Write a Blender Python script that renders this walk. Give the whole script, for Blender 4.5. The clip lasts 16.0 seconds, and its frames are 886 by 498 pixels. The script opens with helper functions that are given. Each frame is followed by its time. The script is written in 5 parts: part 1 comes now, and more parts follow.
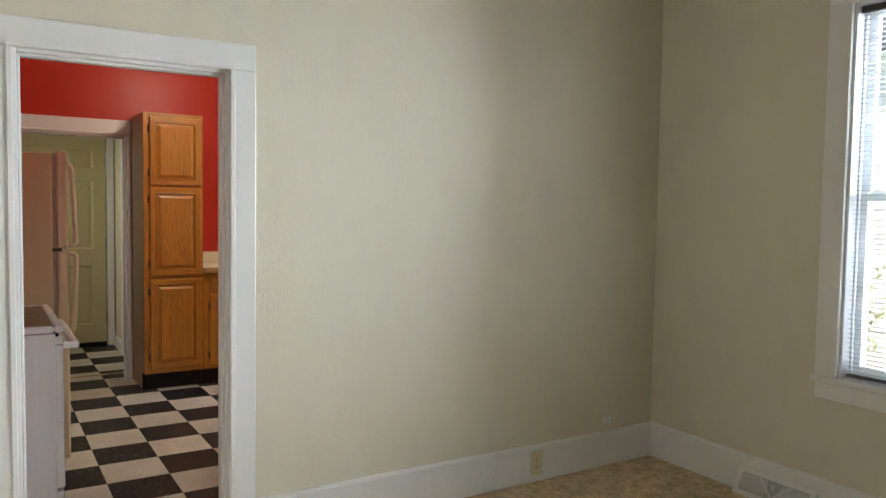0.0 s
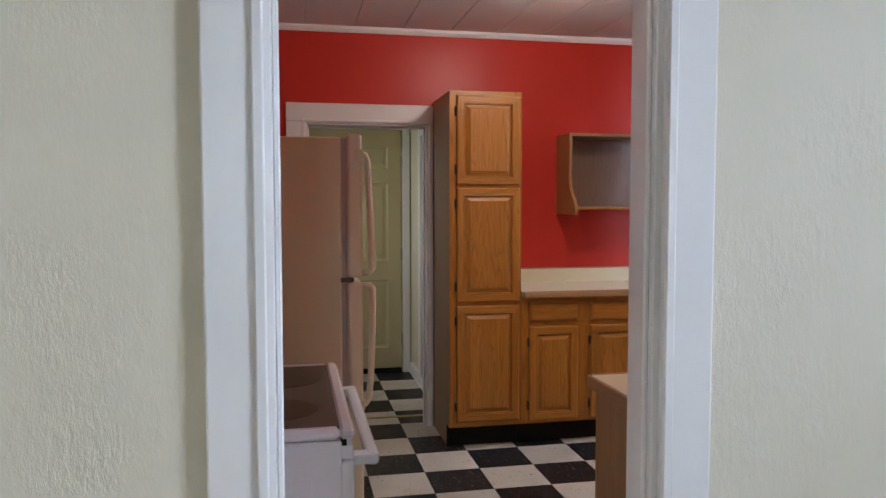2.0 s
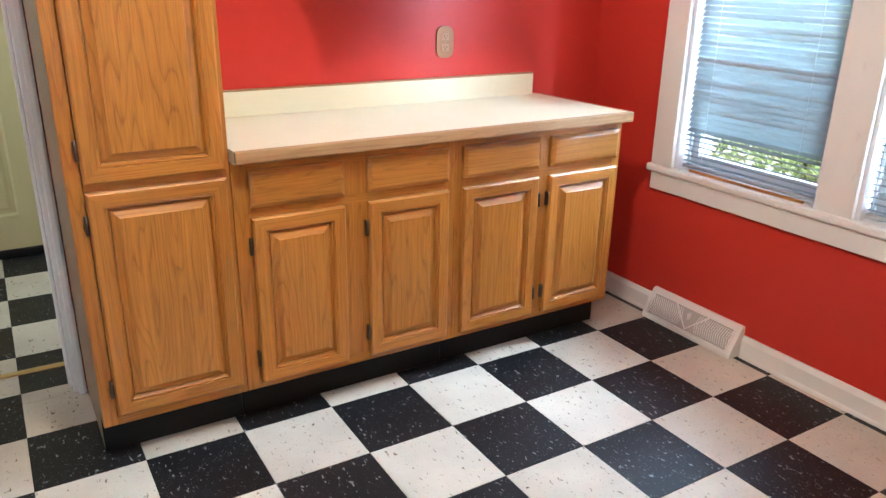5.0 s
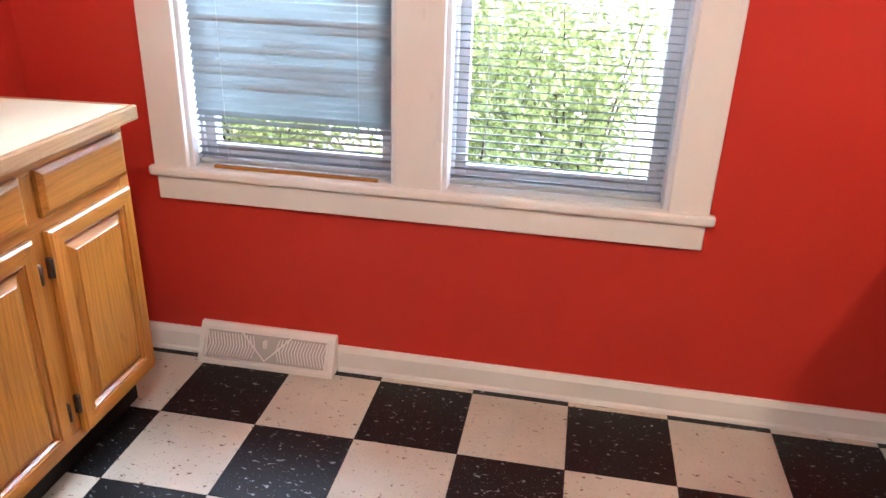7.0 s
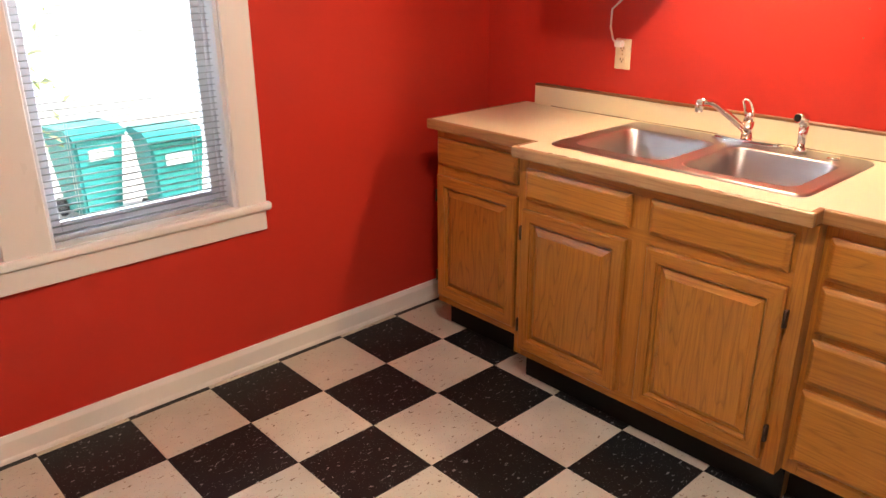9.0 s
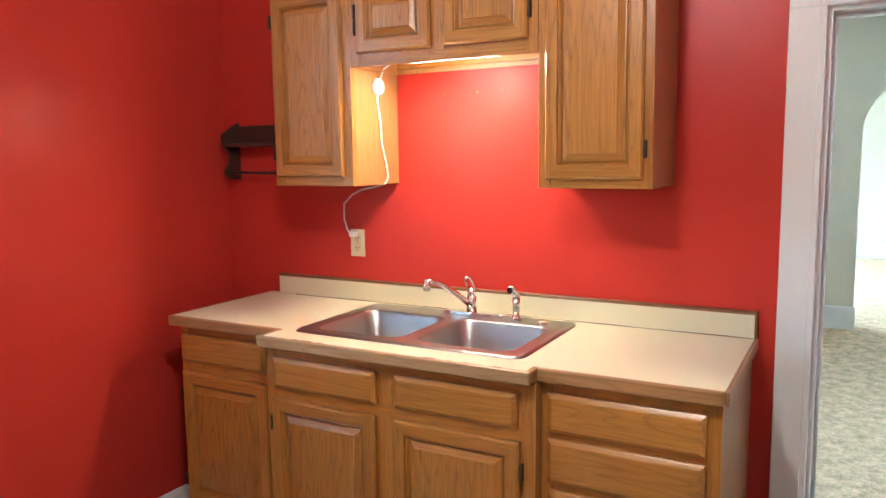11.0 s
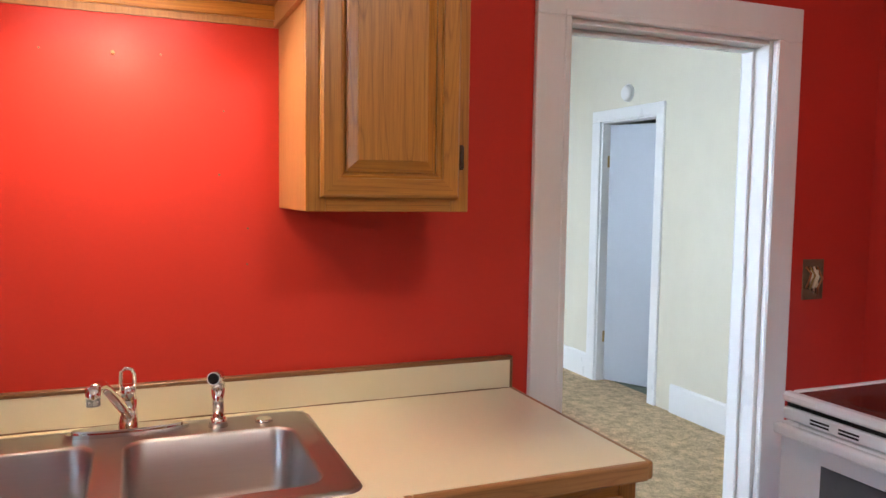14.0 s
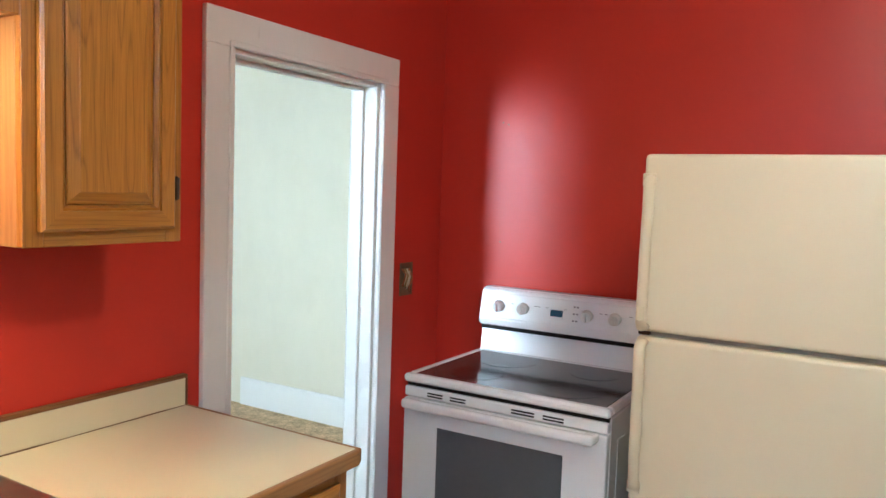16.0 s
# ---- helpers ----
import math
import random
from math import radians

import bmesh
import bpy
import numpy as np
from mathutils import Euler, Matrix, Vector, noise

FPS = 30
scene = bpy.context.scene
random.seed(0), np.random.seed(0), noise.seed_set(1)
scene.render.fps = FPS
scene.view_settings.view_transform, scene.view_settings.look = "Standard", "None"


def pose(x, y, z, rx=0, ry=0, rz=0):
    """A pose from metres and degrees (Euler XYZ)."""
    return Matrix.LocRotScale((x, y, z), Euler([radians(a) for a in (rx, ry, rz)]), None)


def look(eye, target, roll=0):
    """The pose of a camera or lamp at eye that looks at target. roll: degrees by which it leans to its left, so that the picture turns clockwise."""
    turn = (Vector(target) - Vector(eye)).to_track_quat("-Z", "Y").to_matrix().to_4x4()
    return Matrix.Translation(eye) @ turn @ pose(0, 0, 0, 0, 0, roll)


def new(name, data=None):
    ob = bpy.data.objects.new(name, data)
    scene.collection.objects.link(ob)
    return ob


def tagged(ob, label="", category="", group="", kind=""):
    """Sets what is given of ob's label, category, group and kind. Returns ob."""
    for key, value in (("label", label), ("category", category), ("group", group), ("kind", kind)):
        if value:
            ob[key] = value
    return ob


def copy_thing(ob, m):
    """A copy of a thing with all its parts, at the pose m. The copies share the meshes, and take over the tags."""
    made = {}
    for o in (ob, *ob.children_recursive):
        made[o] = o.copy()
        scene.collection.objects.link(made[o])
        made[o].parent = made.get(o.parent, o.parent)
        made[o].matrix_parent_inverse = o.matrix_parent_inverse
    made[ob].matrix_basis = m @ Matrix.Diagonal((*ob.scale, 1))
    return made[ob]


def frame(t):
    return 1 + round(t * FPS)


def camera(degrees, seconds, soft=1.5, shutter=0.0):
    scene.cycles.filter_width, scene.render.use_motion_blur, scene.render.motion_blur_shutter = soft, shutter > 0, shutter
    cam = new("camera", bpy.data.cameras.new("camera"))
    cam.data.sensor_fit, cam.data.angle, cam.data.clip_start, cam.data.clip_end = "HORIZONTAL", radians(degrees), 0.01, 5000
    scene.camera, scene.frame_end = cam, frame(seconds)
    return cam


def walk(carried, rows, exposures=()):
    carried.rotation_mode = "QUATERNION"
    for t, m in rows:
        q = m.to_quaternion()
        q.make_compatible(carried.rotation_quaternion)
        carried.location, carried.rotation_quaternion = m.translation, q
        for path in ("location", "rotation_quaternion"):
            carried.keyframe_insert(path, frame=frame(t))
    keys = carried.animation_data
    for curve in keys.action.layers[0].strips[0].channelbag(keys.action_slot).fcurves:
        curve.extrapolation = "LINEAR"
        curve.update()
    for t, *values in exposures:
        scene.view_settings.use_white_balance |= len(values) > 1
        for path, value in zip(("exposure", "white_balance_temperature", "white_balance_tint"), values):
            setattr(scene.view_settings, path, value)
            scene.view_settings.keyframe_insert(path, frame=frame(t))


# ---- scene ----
cam = camera(61.16, 16.0)
ROWS = [
    (0.0, -0.028, 0.035, 1.430, -31.77, -3.27, -0.90),
    (0.5, 0.067, 0.407, 1.434, -20.57, -3.49, -0.25),
    (1.0, 0.139, 0.829, 1.433, -14.30, -3.35, -0.10),
    (1.5, 0.153, 1.276, 1.437, -11.68, -3.43, 0.10),
    (2.0, 0.124, 1.704, 1.436, -11.40, -3.36, 0.05),
    (2.5, 0.182, 2.159, 1.437, -13.47, -3.58, 0.04),
    (3.0, 0.230, 2.592, 1.437, -18.03, -5.75, 0.00),
    (3.3, 0.270, 2.796, 1.434, -21.38, -7.68, 0.02),
    (3.5, 0.316, 2.937, 1.421, -23.65, -9.17, 0.08),
    (5.8, 1.098, 4.153, 1.406, -41.26, -24.95, -0.81),
    (6.0, 1.122, 4.238, 1.390, -46.86, -24.78, -1.12),
    (6.5, 1.171, 4.497, 1.393, -62.91, -24.25, -1.79),
    (7.0, 1.242, 4.763, 1.399, -79.42, -23.96, -1.77),
    (7.5, 1.241, 5.004, 1.397, -95.50, -23.91, -1.34),
    (8.0, 1.146, 5.296, 1.446, -111.34, -23.55, -1.05),
    (8.5, 0.980, 5.518, 1.489, -123.90, -22.69, -0.32),
    (9.0, 0.838, 5.713, 1.510, -132.75, -21.01, 0.20),
    (9.2, 0.802, 5.775, 1.502, -135.55, -20.09, 0.50),
    (11.3, 0.730, 5.727, 1.534, -152.89, -6.19, 0.95),
    (11.5, 0.729, 5.614, 1.530, -154.12, -5.91, 1.06),
    (12.0, 0.837, 5.368, 1.521, -161.13, -5.25, 0.69),
    (12.5, 1.109, 5.250, 1.501, -171.43, -4.82, 0.38),
    (13.0, 1.377, 5.128, 1.490, -181.54, -4.72, -0.45),
    (13.5, 1.654, 5.036, 1.481, -191.92, -4.55, -0.70),
    (14.0, 1.946, 5.012, 1.465, -202.06, -4.32, -0.80),
    (14.5, 2.157, 4.978, 1.462, -211.62, -4.18, -1.20),
    (15.0, 2.261, 4.897, 1.495, -220.81, -4.52, -1.58),
    (15.5, 2.347, 4.854, 1.531, -230.17, -4.48, -1.79),
    (16.0, 2.424, 4.866, 1.554, -239.09, -4.34, -1.96),
]
EXPOSURES = [(0.0, 0.34, 6600, 14), (1.0, 0.3, 5800, 20), (2.0, 0.22, 5800, 18), (2.5, 0.42, 6000, 16), (3.0, 0.88, 6000, 10), (3.5, 1.35, 5300, 6), (6.0, 1.7, 5300, 10), (6.7, 1.66, 5500, 14), (7.5, 1.7, 6000, 17), (9.0, 1.55, 6500, 16), (11.5, 1.38, 4900, 1), (12.5, 0.95, 4900, 5), (13.0, 0.84, 5300, 8), (13.5, 0.70, 5300, 12), (14.0, 0.60, 5700, 13), (14.6, 0.55, 6600, 13), (15.5, 0.60, 6800, 10), (16.0, 0.78, 5600, 2)]
walk(cam, [(t, pose(x, y, z, 90 + pitch, roll, yaw)) for t, x, y, z, yaw, pitch, roll in ROWS], EXPOSURES)

# ---- world, sun, window light ----
world = bpy.data.worlds.new("sky")
scene.world = world
world.use_nodes = True
wn, wl = world.node_tree.nodes, world.node_tree.links
sky = wn.new("ShaderNodeTexSky")
sky.sky_type, sky.sun_disc = "NISHITA", False
SUN_UP, SUN_AZ = 60, 250
sky.sun_elevation, sky.sun_rotation = radians(SUN_UP), radians(SUN_AZ)
wl.new(sky.outputs["Color"], wn["Background"].inputs["Color"])
wn["Background"].inputs["Strength"].default_value = 0.1

sun = new("sun", bpy.data.lights.new("sun", "SUN"))
sun.data.energy, sun.data.angle, sun.data.color = 5.0, radians(0.5), (1.0, 0.95, 0.87)
sun_from = Vector((math.sin(radians(SUN_AZ)) * math.cos(radians(SUN_UP)), math.cos(radians(SUN_AZ)) * math.cos(radians(SUN_UP)), math.sin(radians(SUN_UP))))
sun.matrix_world = look(sun_from * 40, (0, 0, 0))


def sky_lamp(eye, target, w, h, watts, colour=(0.76, 0.89, 1.0)):
    lamp = new("added_window_light", bpy.data.lights.new("added_window_light", "AREA"))
    lamp.data.shape, lamp.data.size, lamp.data.size_y, lamp.data.energy, lamp.data.color = "RECTANGLE", w, h, watts, colour
    lamp.matrix_world = look(eye, target)
    return lamp


sky_lamp((4.8, 5.2, 2.75), (0.8, 5.0, 1.1), 2.4, 1.2, 145)
sky_lamp((4.9, 1.4, 2.0), (0.0, 1.4, 1.4), 2.2, 2.1, 610, (0.80, 0.90, 1.0))
sky_lamp((-1.1, -7.9, 2.8), (-1.1, -5.0, 0.6), 1.8, 1.2, 400)
# added lamp behind the unseen side windows, to brighten the front room
sky_lamp((4.6, -4.2, 2.6), (1.0, -4.0, 0.8), 2.0, 1.4, 380)
# added lamp: brightens the hall through an unseen opening in its west wall
sky_lamp((-0.75, 7.35, 2.0), (0.3, 7.35, 1.0), 0.9, 0.9, 14, (1.0, 0.95, 0.80))


# ---- materials ----
def nodes_of(name):
    m = bpy.data.materials.new(name)
    m.use_nodes = True
    n, l = m.node_tree.nodes, m.node_tree.links
    return m, n, l, n["Principled BSDF"]


def coords(n, l, scale=(1, 1, 1), shift=True):
    tc, mp = n.new("ShaderNodeTexCoord"), n.new("ShaderNodeMapping")
    mp.inputs["Scale"].default_value = scale
    l.new(tc.outputs["Object"], mp.inputs["Vector"])
    if shift:
        info, mul = n.new("ShaderNodeObjectInfo"), n.new("ShaderNodeMath")
        mul.operation, mul.inputs[1].default_value = "MULTIPLY", 7.3
        l.new(info.outputs["Random"], mul.inputs[0])
        l.new(mul.outputs[0], mp.inputs["Location"])
    return mp.outputs["Vector"]


def noise_tex(n, l, vec, scale, detail=4.0, rough=0.55, distort=0.0):
    t = n.new("ShaderNodeTexNoise")
    t.inputs["Scale"].default_value, t.inputs["Detail"].default_value = scale, detail
    t.inputs["Roughness"].default_value, t.inputs["Distortion"].default_value = rough, distort
    l.new(vec, t.inputs["Vector"])
    return t.outputs["Fac"]


def ramp(n, l, fac, stops):
    r = n.new("ShaderNodeValToRGB")
    while len(r.color_ramp.elements) < len(stops):
        r.color_ramp.elements.new(0.5)
    for e, (p, c) in zip(r.color_ramp.elements, stops):
        e.position, e.color = p, (*c, 1) if len(c) == 3 else c
    l.new(fac, r.inputs["Fac"])
    return r.outputs["Color"]


def mix(n, l, a, b, fac, mode="MIX"):
    m = n.new("ShaderNodeMix")
    m.data_type, m.blend_type = "RGBA", mode
    if isinstance(fac, (int, float)):
        m.inputs["Factor"].default_value = fac
    else:
        l.new(fac, m.inputs["Factor"])
    for sock, v in ((m.inputs["A"], a), (m.inputs["B"], b)):
        if isinstance(v, tuple):
            sock.default_value = (*v, 1)
        else:
            l.new(v, sock)
    return m.outputs["Result"]


def bump(n, l, bsdf, height, strength, distance=0.002, below=None):
    b = n.new("ShaderNodeBump")
    b.inputs["Strength"].default_value, b.inputs["Distance"].default_value = strength, distance
    l.new(height, b.inputs["Height"])
    if below is not None:
        l.new(below, b.inputs["Normal"])
    l.new(b.outputs["Normal"], bsdf.inputs["Normal"])
    return b.outputs["Normal"]


def shade(c, k):
    return tuple(min(1, v * k) for v in c)


def plain(name, col, rough, metal=0.0, vary=0.08, grain=60.0, relief=0.1, stretch=(1, 1, 1), coat=0.0, blotch=1.7, rough_vary=0.08):
    """A painted, moulded or metal surface: blotches at hand size, fine grain, fine relief, uneven gloss."""
    m, n, l, b = nodes_of(name)
    v = coords(n, l, stretch)
    big, fine = noise_tex(n, l, v, blotch, 3), noise_tex(n, l, v, grain, 3)
    c = ramp(n, l, big, [(0.3, shade(col, 1 - vary)), (0.7, shade(col, 1 + vary))])
    c = mix(n, l, c, ramp(n, l, fine, [(0.3, shade(col, 1 - vary)), (0.7, shade(col, 1 + vary))]), 0.35)
    l.new(c, b.inputs["Base Color"])
    r = n.new("ShaderNodeMapRange")
    r.inputs["To Min"].default_value, r.inputs["To Max"].default_value = max(0.02, rough - rough_vary), min(1, rough + rough_vary)
    l.new(noise_tex(n, l, v, blotch * 4, 4), r.inputs["Value"])
    l.new(r.outputs["Result"], b.inputs["Roughness"])
    b.inputs["Metallic"].default_value = metal
    b.inputs["Coat Weight"].default_value = coat
    bump(n, l, b, fine, relief)
    return m


def wall_paint(name, col, rough, drag=(1, 1, 0.35), relief=0.5, spec=0.5):
    """Roller-stippled paint over old plaster with patches of heavier texture and small nicks."""
    m, n, l, b = nodes_of(name)
    v = coords(n, l, (1, 1, 1), False)
    vs = coords(n, l, drag, False)
    big = noise_tex(n, l, v, 0.9, 4)
    mid = noise_tex(n, l, vs, 9, 5, 0.6)
    stip = noise_tex(n, l, vs, 160, 3, 0.6)
    c = ramp(n, l, big, [(0.25, shade(col, 0.93)), (0.75, shade(col, 1.05))])
    c = mix(n, l, c, ramp(n, l, mid, [(0.3, shade(col, 0.95)), (0.7, shade(col, 1.04))]), 0.4)
    l.new(c, b.inputs["Base Color"])
    r = n.new("ShaderNodeMapRange")
    r.inputs["To Min"].default_value, r.inputs["To Max"].default_value = rough - 0.05, rough + 0.09
    l.new(mid, r.inputs["Value"])
    l.new(r.outputs["Result"], b.inputs["Roughness"])
    b.inputs["Specular IOR Level"].default_value = spec
    patch = ramp(n, l, noise_tex(n, l, v, 3.1, 3), [(0.5, (0.12,) * 3), (0.72, (1.0,) * 3)])
    rough_relief = mix(n, l, (0.5, 0.5, 0.5), ramp(n, l, noise_tex(n, l, vs, 55, 5, 0.7), [(0.35, (0.2,) * 3), (0.65, (0.9,) * 3)]), patch)
    first = bump(n, l, b, rough_relief, relief * 0.55, 0.002)
    bump(n, l, b, stip, relief * 0.3, 0.0008, first)
    return m


def oak(name, grain_axis, light=(0.53, 0.222, 0.029), dark=(0.155, 0.047, 0.007), rough=0.33, figure=34.0, run=0.06):
    """Varnished oak: ragged arched figure, fine streaks and pores along the grain."""
    m, n, l, b = nodes_of(name)
    s_fig, s_pore, s_streak = [1.0] * 3, [1.0] * 3, [1.0] * 3
    s_fig[grain_axis], s_pore[grain_axis], s_streak[grain_axis] = run, 0.025, 0.012
    vf, vp, vs = coords(n, l, s_fig), coords(n, l, s_pore), coords(n, l, s_streak)
    warp = noise_tex(n, l, vf, 5.5, 3.2, 0.5)
    ring = n.new("ShaderNodeMath")
    ring.operation, ring.inputs[1].default_value = "MULTIPLY", figure
    l.new(warp, ring.inputs[0])
    saw = n.new("ShaderNodeMath")
    saw.operation = "FRACT"
    l.new(ring.outputs[0], saw.inputs[0])
    fig = ramp(n, l, saw.outputs[0], [(0.0, (0.15,) * 3), (0.12, (0.72,) * 3), (0.45, (1.0,) * 3), (0.9, (0.86,) * 3), (1.0, (0.15,) * 3)])
    pores = ramp(n, l, noise_tex(n, l, vp, 330, 4, 0.7), [(0.36, (0.0,) * 3), (0.56, (1.0,) * 3)])
    streak = noise_tex(n, l, vs, 90, 3, 0.6)
    tone = noise_tex(n, l, vf, 2.0, 3)
    base = mix(n, l, dark, light, mix(n, l, fig, pores, 0.4))
    base = mix(n, l, base, ramp(n, l, tone, [(0.3, shade(light, 0.74)), (0.7, shade(light, 1.12))]), 0.3)
    base = mix(n, l, base, ramp(n, l, streak, [(0.3, (0.80, 0.77, 0.72)), (0.7, (1.0, 1.0, 1.0))]), 1.0, "MULTIPLY")
    info = n.new("ShaderNodeObjectInfo")
    base = mix(n, l, base, ramp(n, l, info.outputs["Random"], [(0.0, (0.88, 0.86, 0.84)), (1.0, (1.0, 1.0, 1.0))]), 1.0, "MULTIPLY")
    l.new(base, b.inputs["Base Color"])
    r = n.new("ShaderNodeMapRange")
    r.inputs["To Min"].default_value, r.inputs["To Max"].default_value = rough - 0.06, rough + 0.08
    l.new(streak, r.inputs["Value"])
    l.new(r.outputs["Result"], b.inputs["Roughness"])
    b.inputs["Coat Weight"].default_value, b.inputs["Coat Roughness"].default_value = 0.22, 0.22
    bump(n, l, b, pores, 0.12, 0.0008)
    return m


def vinyl_tile(name, col, fleck, fleck_at, rough):
    """Vinyl composition tile: marbled chips, scuffs, dull wax."""
    m, n, l, b = nodes_of(name)
    v = coords(n, l)
    vs = coords(n, l, (1, 0.45, 1))
    chips = ramp(n, l, noise_tex(n, l, vs, 95, 2, 0.5, 0.4), [(fleck_at, (0,) * 3), (fleck_at + 0.03, (1,) * 3)])
    chips2 = ramp(n, l, noise_tex(n, l, v, 210, 2, 0.5), [(fleck_at + 0.02, (0,) * 3), (fleck_at + 0.05, (1,) * 3)])
    c = ramp(n, l, noise_tex(n, l, v, 6, 4), [(0.3, shade(col, 0.9)), (0.7, shade(col, 1.08))])
    c = mix(n, l, c, fleck, chips)
    c = mix(n, l, c, fleck, chips2)
    info = n.new("ShaderNodeObjectInfo")
    c = mix(n, l, c, ramp(n, l, info.outputs["Random"], [(0.0, (0.86,) * 3), (1.0, (1.0,) * 3)]), 1.0, "MULTIPLY")
    l.new(c, b.inputs["Base Color"])
    r = n.new("ShaderNodeMapRange")
    r.inputs["To Min"].default_value, r.inputs["To Max"].default_value = rough - 0.08, rough + 0.14
    l.new(noise_tex(n, l, v, 7, 5, 0.65), r.inputs["Value"])
    l.new(r.outputs["Result"], b.inputs["Roughness"])
    b.inputs["Specular IOR Level"].default_value = 0.28
    bump(n, l, b, noise_tex(n, l, v, 5, 2), 0.06, 0.004)
    return m


def carpet_mat(name, col):
    """Worn sculptured carpet with a leafy loop pattern."""
    m, n, l, b = nodes_of(name)
    v = coords(n, l, (1, 1, 1), False)
    vor = n.new("ShaderNodeTexVoronoi")
    vor.feature = "DISTANCE_TO_EDGE"
    vor.inputs["Scale"].default_value = 24
    dist = n.new("ShaderNodeVectorMath")
    dist.operation = "MULTIPLY_ADD"
    wob = n.new("ShaderNodeTexNoise")
    wob.inputs["Scale"].default_value = 9
    l.new(v, wob.inputs["Vector"])
    l.new(wob.outputs["Color"], dist.inputs[0])
    dist.inputs[1].default_value = (0.16, 0.16, 0.16)
    l.new(v, dist.inputs[2])
    l.new(dist.outputs[0], vor.inputs["Vector"])
    loops = ramp(n, l, vor.outputs["Distance"], [(0.0, (0,) * 3), (0.16, (1,) * 3)])
    fib = noise_tex(n, l, v, 420, 3, 0.7)
    tone = noise_tex(n, l, v, 13, 6, 0.65)
    c = mix(n, l, shade(col, 0.55), col, loops)
    c = mix(n, l, c, ramp(n, l, tone, [(0.36, shade(col, 0.45)), (0.64, shade(col, 1.22))]), 0.55)
    c = mix(n, l, c, ramp(n, l, fib, [(0.3, (0.72,) * 3), (0.7, (1.12,) * 3)]), 1.0, "MULTIPLY")
    l.new(c, b.inputs["Base Color"])
    b.inputs["Roughness"].default_value = 0.95
    b.inputs["Specular IOR Level"].default_value = 0.15
    first = bump(n, l, b, loops, 0.5, 0.006)
    bump(n, l, b, fib, 0.6, 0.003, first)
    return m


def glass_mat(name):
    m, n, l, b = nodes_of(name)
    b.inputs["Base Color"].default_value = (0.97, 0.99, 0.98, 1)
    b.inputs["Roughness"].default_value, b.inputs["IOR"].default_value = 0.0, 1.45
    b.inputs["Transmission Weight"].default_value = 1.0
    return m


def leaf_mat(name, a, c2):
    m, n, l, b = nodes_of(name)
    geo = n.new("ShaderNodeNewGeometry")
    l.new(ramp(n, l, geo.outputs["Random Per Island"], [(0.0, a), (1.0, c2)]), b.inputs["Base Color"])
    b.inputs["Roughness"].default_value = 0.5
    tr, ms = n.new("ShaderNodeBsdfTranslucent"), n.new("ShaderNodeMixShader")
    tr.inputs["Color"].default_value = (*shade(c2, 1.3), 1)
    ms.inputs[0].default_value = 0.5
    l.new(b.outputs[0], ms.inputs[1])
    l.new(tr.outputs[0], ms.inputs[2])
    l.new(ms.outputs[0], n["Material Output"].inputs["Surface"])
    return m


def glow(name, col, strength):
    m, n, l, b = nodes_of(name)
    b.inputs["Base Color"].default_value = (*col, 1)
    b.inputs["Emission Color"].default_value, b.inputs["Emission Strength"].default_value = (*col, 1), strength
    return m


RED = wall_paint("red_paint", (0.52, 0.036, 0.022), 0.34, (1, 1, 0.5), 0.35, 0.22)
CREAM = wall_paint("cream_plaster_paint", (0.69, 0.645, 0.51), 0.5, (1, 1, 0.45), 1.9, 0.2)
PALE = wall_paint("pale_hall_paint", (0.66, 0.62, 0.46), 0.5, (1, 1, 0.5), 0.4)
WHITE = plain("white_gloss_paint", (0.78, 0.77, 0.74), 0.3, vary=0.025, grain=35, relief=0.02, stretch=(1, 1, 0.4))
CEIL = plain("ceiling_tile_paint", (0.72, 0.68, 0.66), 0.7, vary=0.05, grain=120, relief=0.35)
CEIL2 = plain("plaster_ceiling", (0.75, 0.73, 0.68), 0.8, vary=0.04, grain=70, relief=0.3)
OAK_V, OAK_H, OAK_Y = oak("oak_upright_grain", 2), oak("oak_level_grain", 0), oak("oak_depth_grain", 1)
OAK_P = oak("oak_panel_figure", 2, dark=(0.10, 0.030, 0.005), figure=27.0, run=0.10)
OAK_EDGE = oak("worn_oak_edging", 0, (0.50, 0.30, 0.13), (0.24, 0.115, 0.04), 0.5)
OAK_EDGE_Y = oak("worn_oak_edging_depth", 1, (0.50, 0.30, 0.13), (0.24, 0.115, 0.04), 0.5)
OAK_CAP = oak("dark_oak_cap", 0, (0.24, 0.11, 0.035), (0.09, 0.036, 0.012), 0.45)
OAK_TRIM = oak("brown_oak_edging", 0, (0.42, 0.21, 0.07), (0.19, 0.08, 0.025), 0.42)
OAK_TRIM_Y = oak("brown_oak_edging_depth", 1, (0.42, 0.21, 0.07), (0.19, 0.08, 0.025), 0.42)
OAK_SIDE = oak("oak_veneer_side", 2, (0.46, 0.23, 0.075), (0.33, 0.14, 0.04), 0.45)
DIM_OAK = oak("darker_oak_back", 2, (0.20, 0.105, 0.05), (0.10, 0.05, 0.025), 0.4)
DARK_WOOD = oak("dark_walnut_stain", 0, (0.075, 0.035, 0.025), (0.03, 0.015, 0.012), 0.4)
LAMINATE = plain("cream_laminate", (0.70, 0.63, 0.43), 0.32, vary=0.03, grain=300, relief=0.04)
STEEL = plain("brushed_steel", (0.40, 0.385, 0.38), 0.34, 1.0, vary=0.06, grain=240, relief=0.08, stretch=(0.05, 1, 1))
CHROME = plain("chrome", (0.80, 0.80, 0.80), 0.08, 1.0, vary=0.02, grain=20, relief=0.01, rough_vary=0.04)
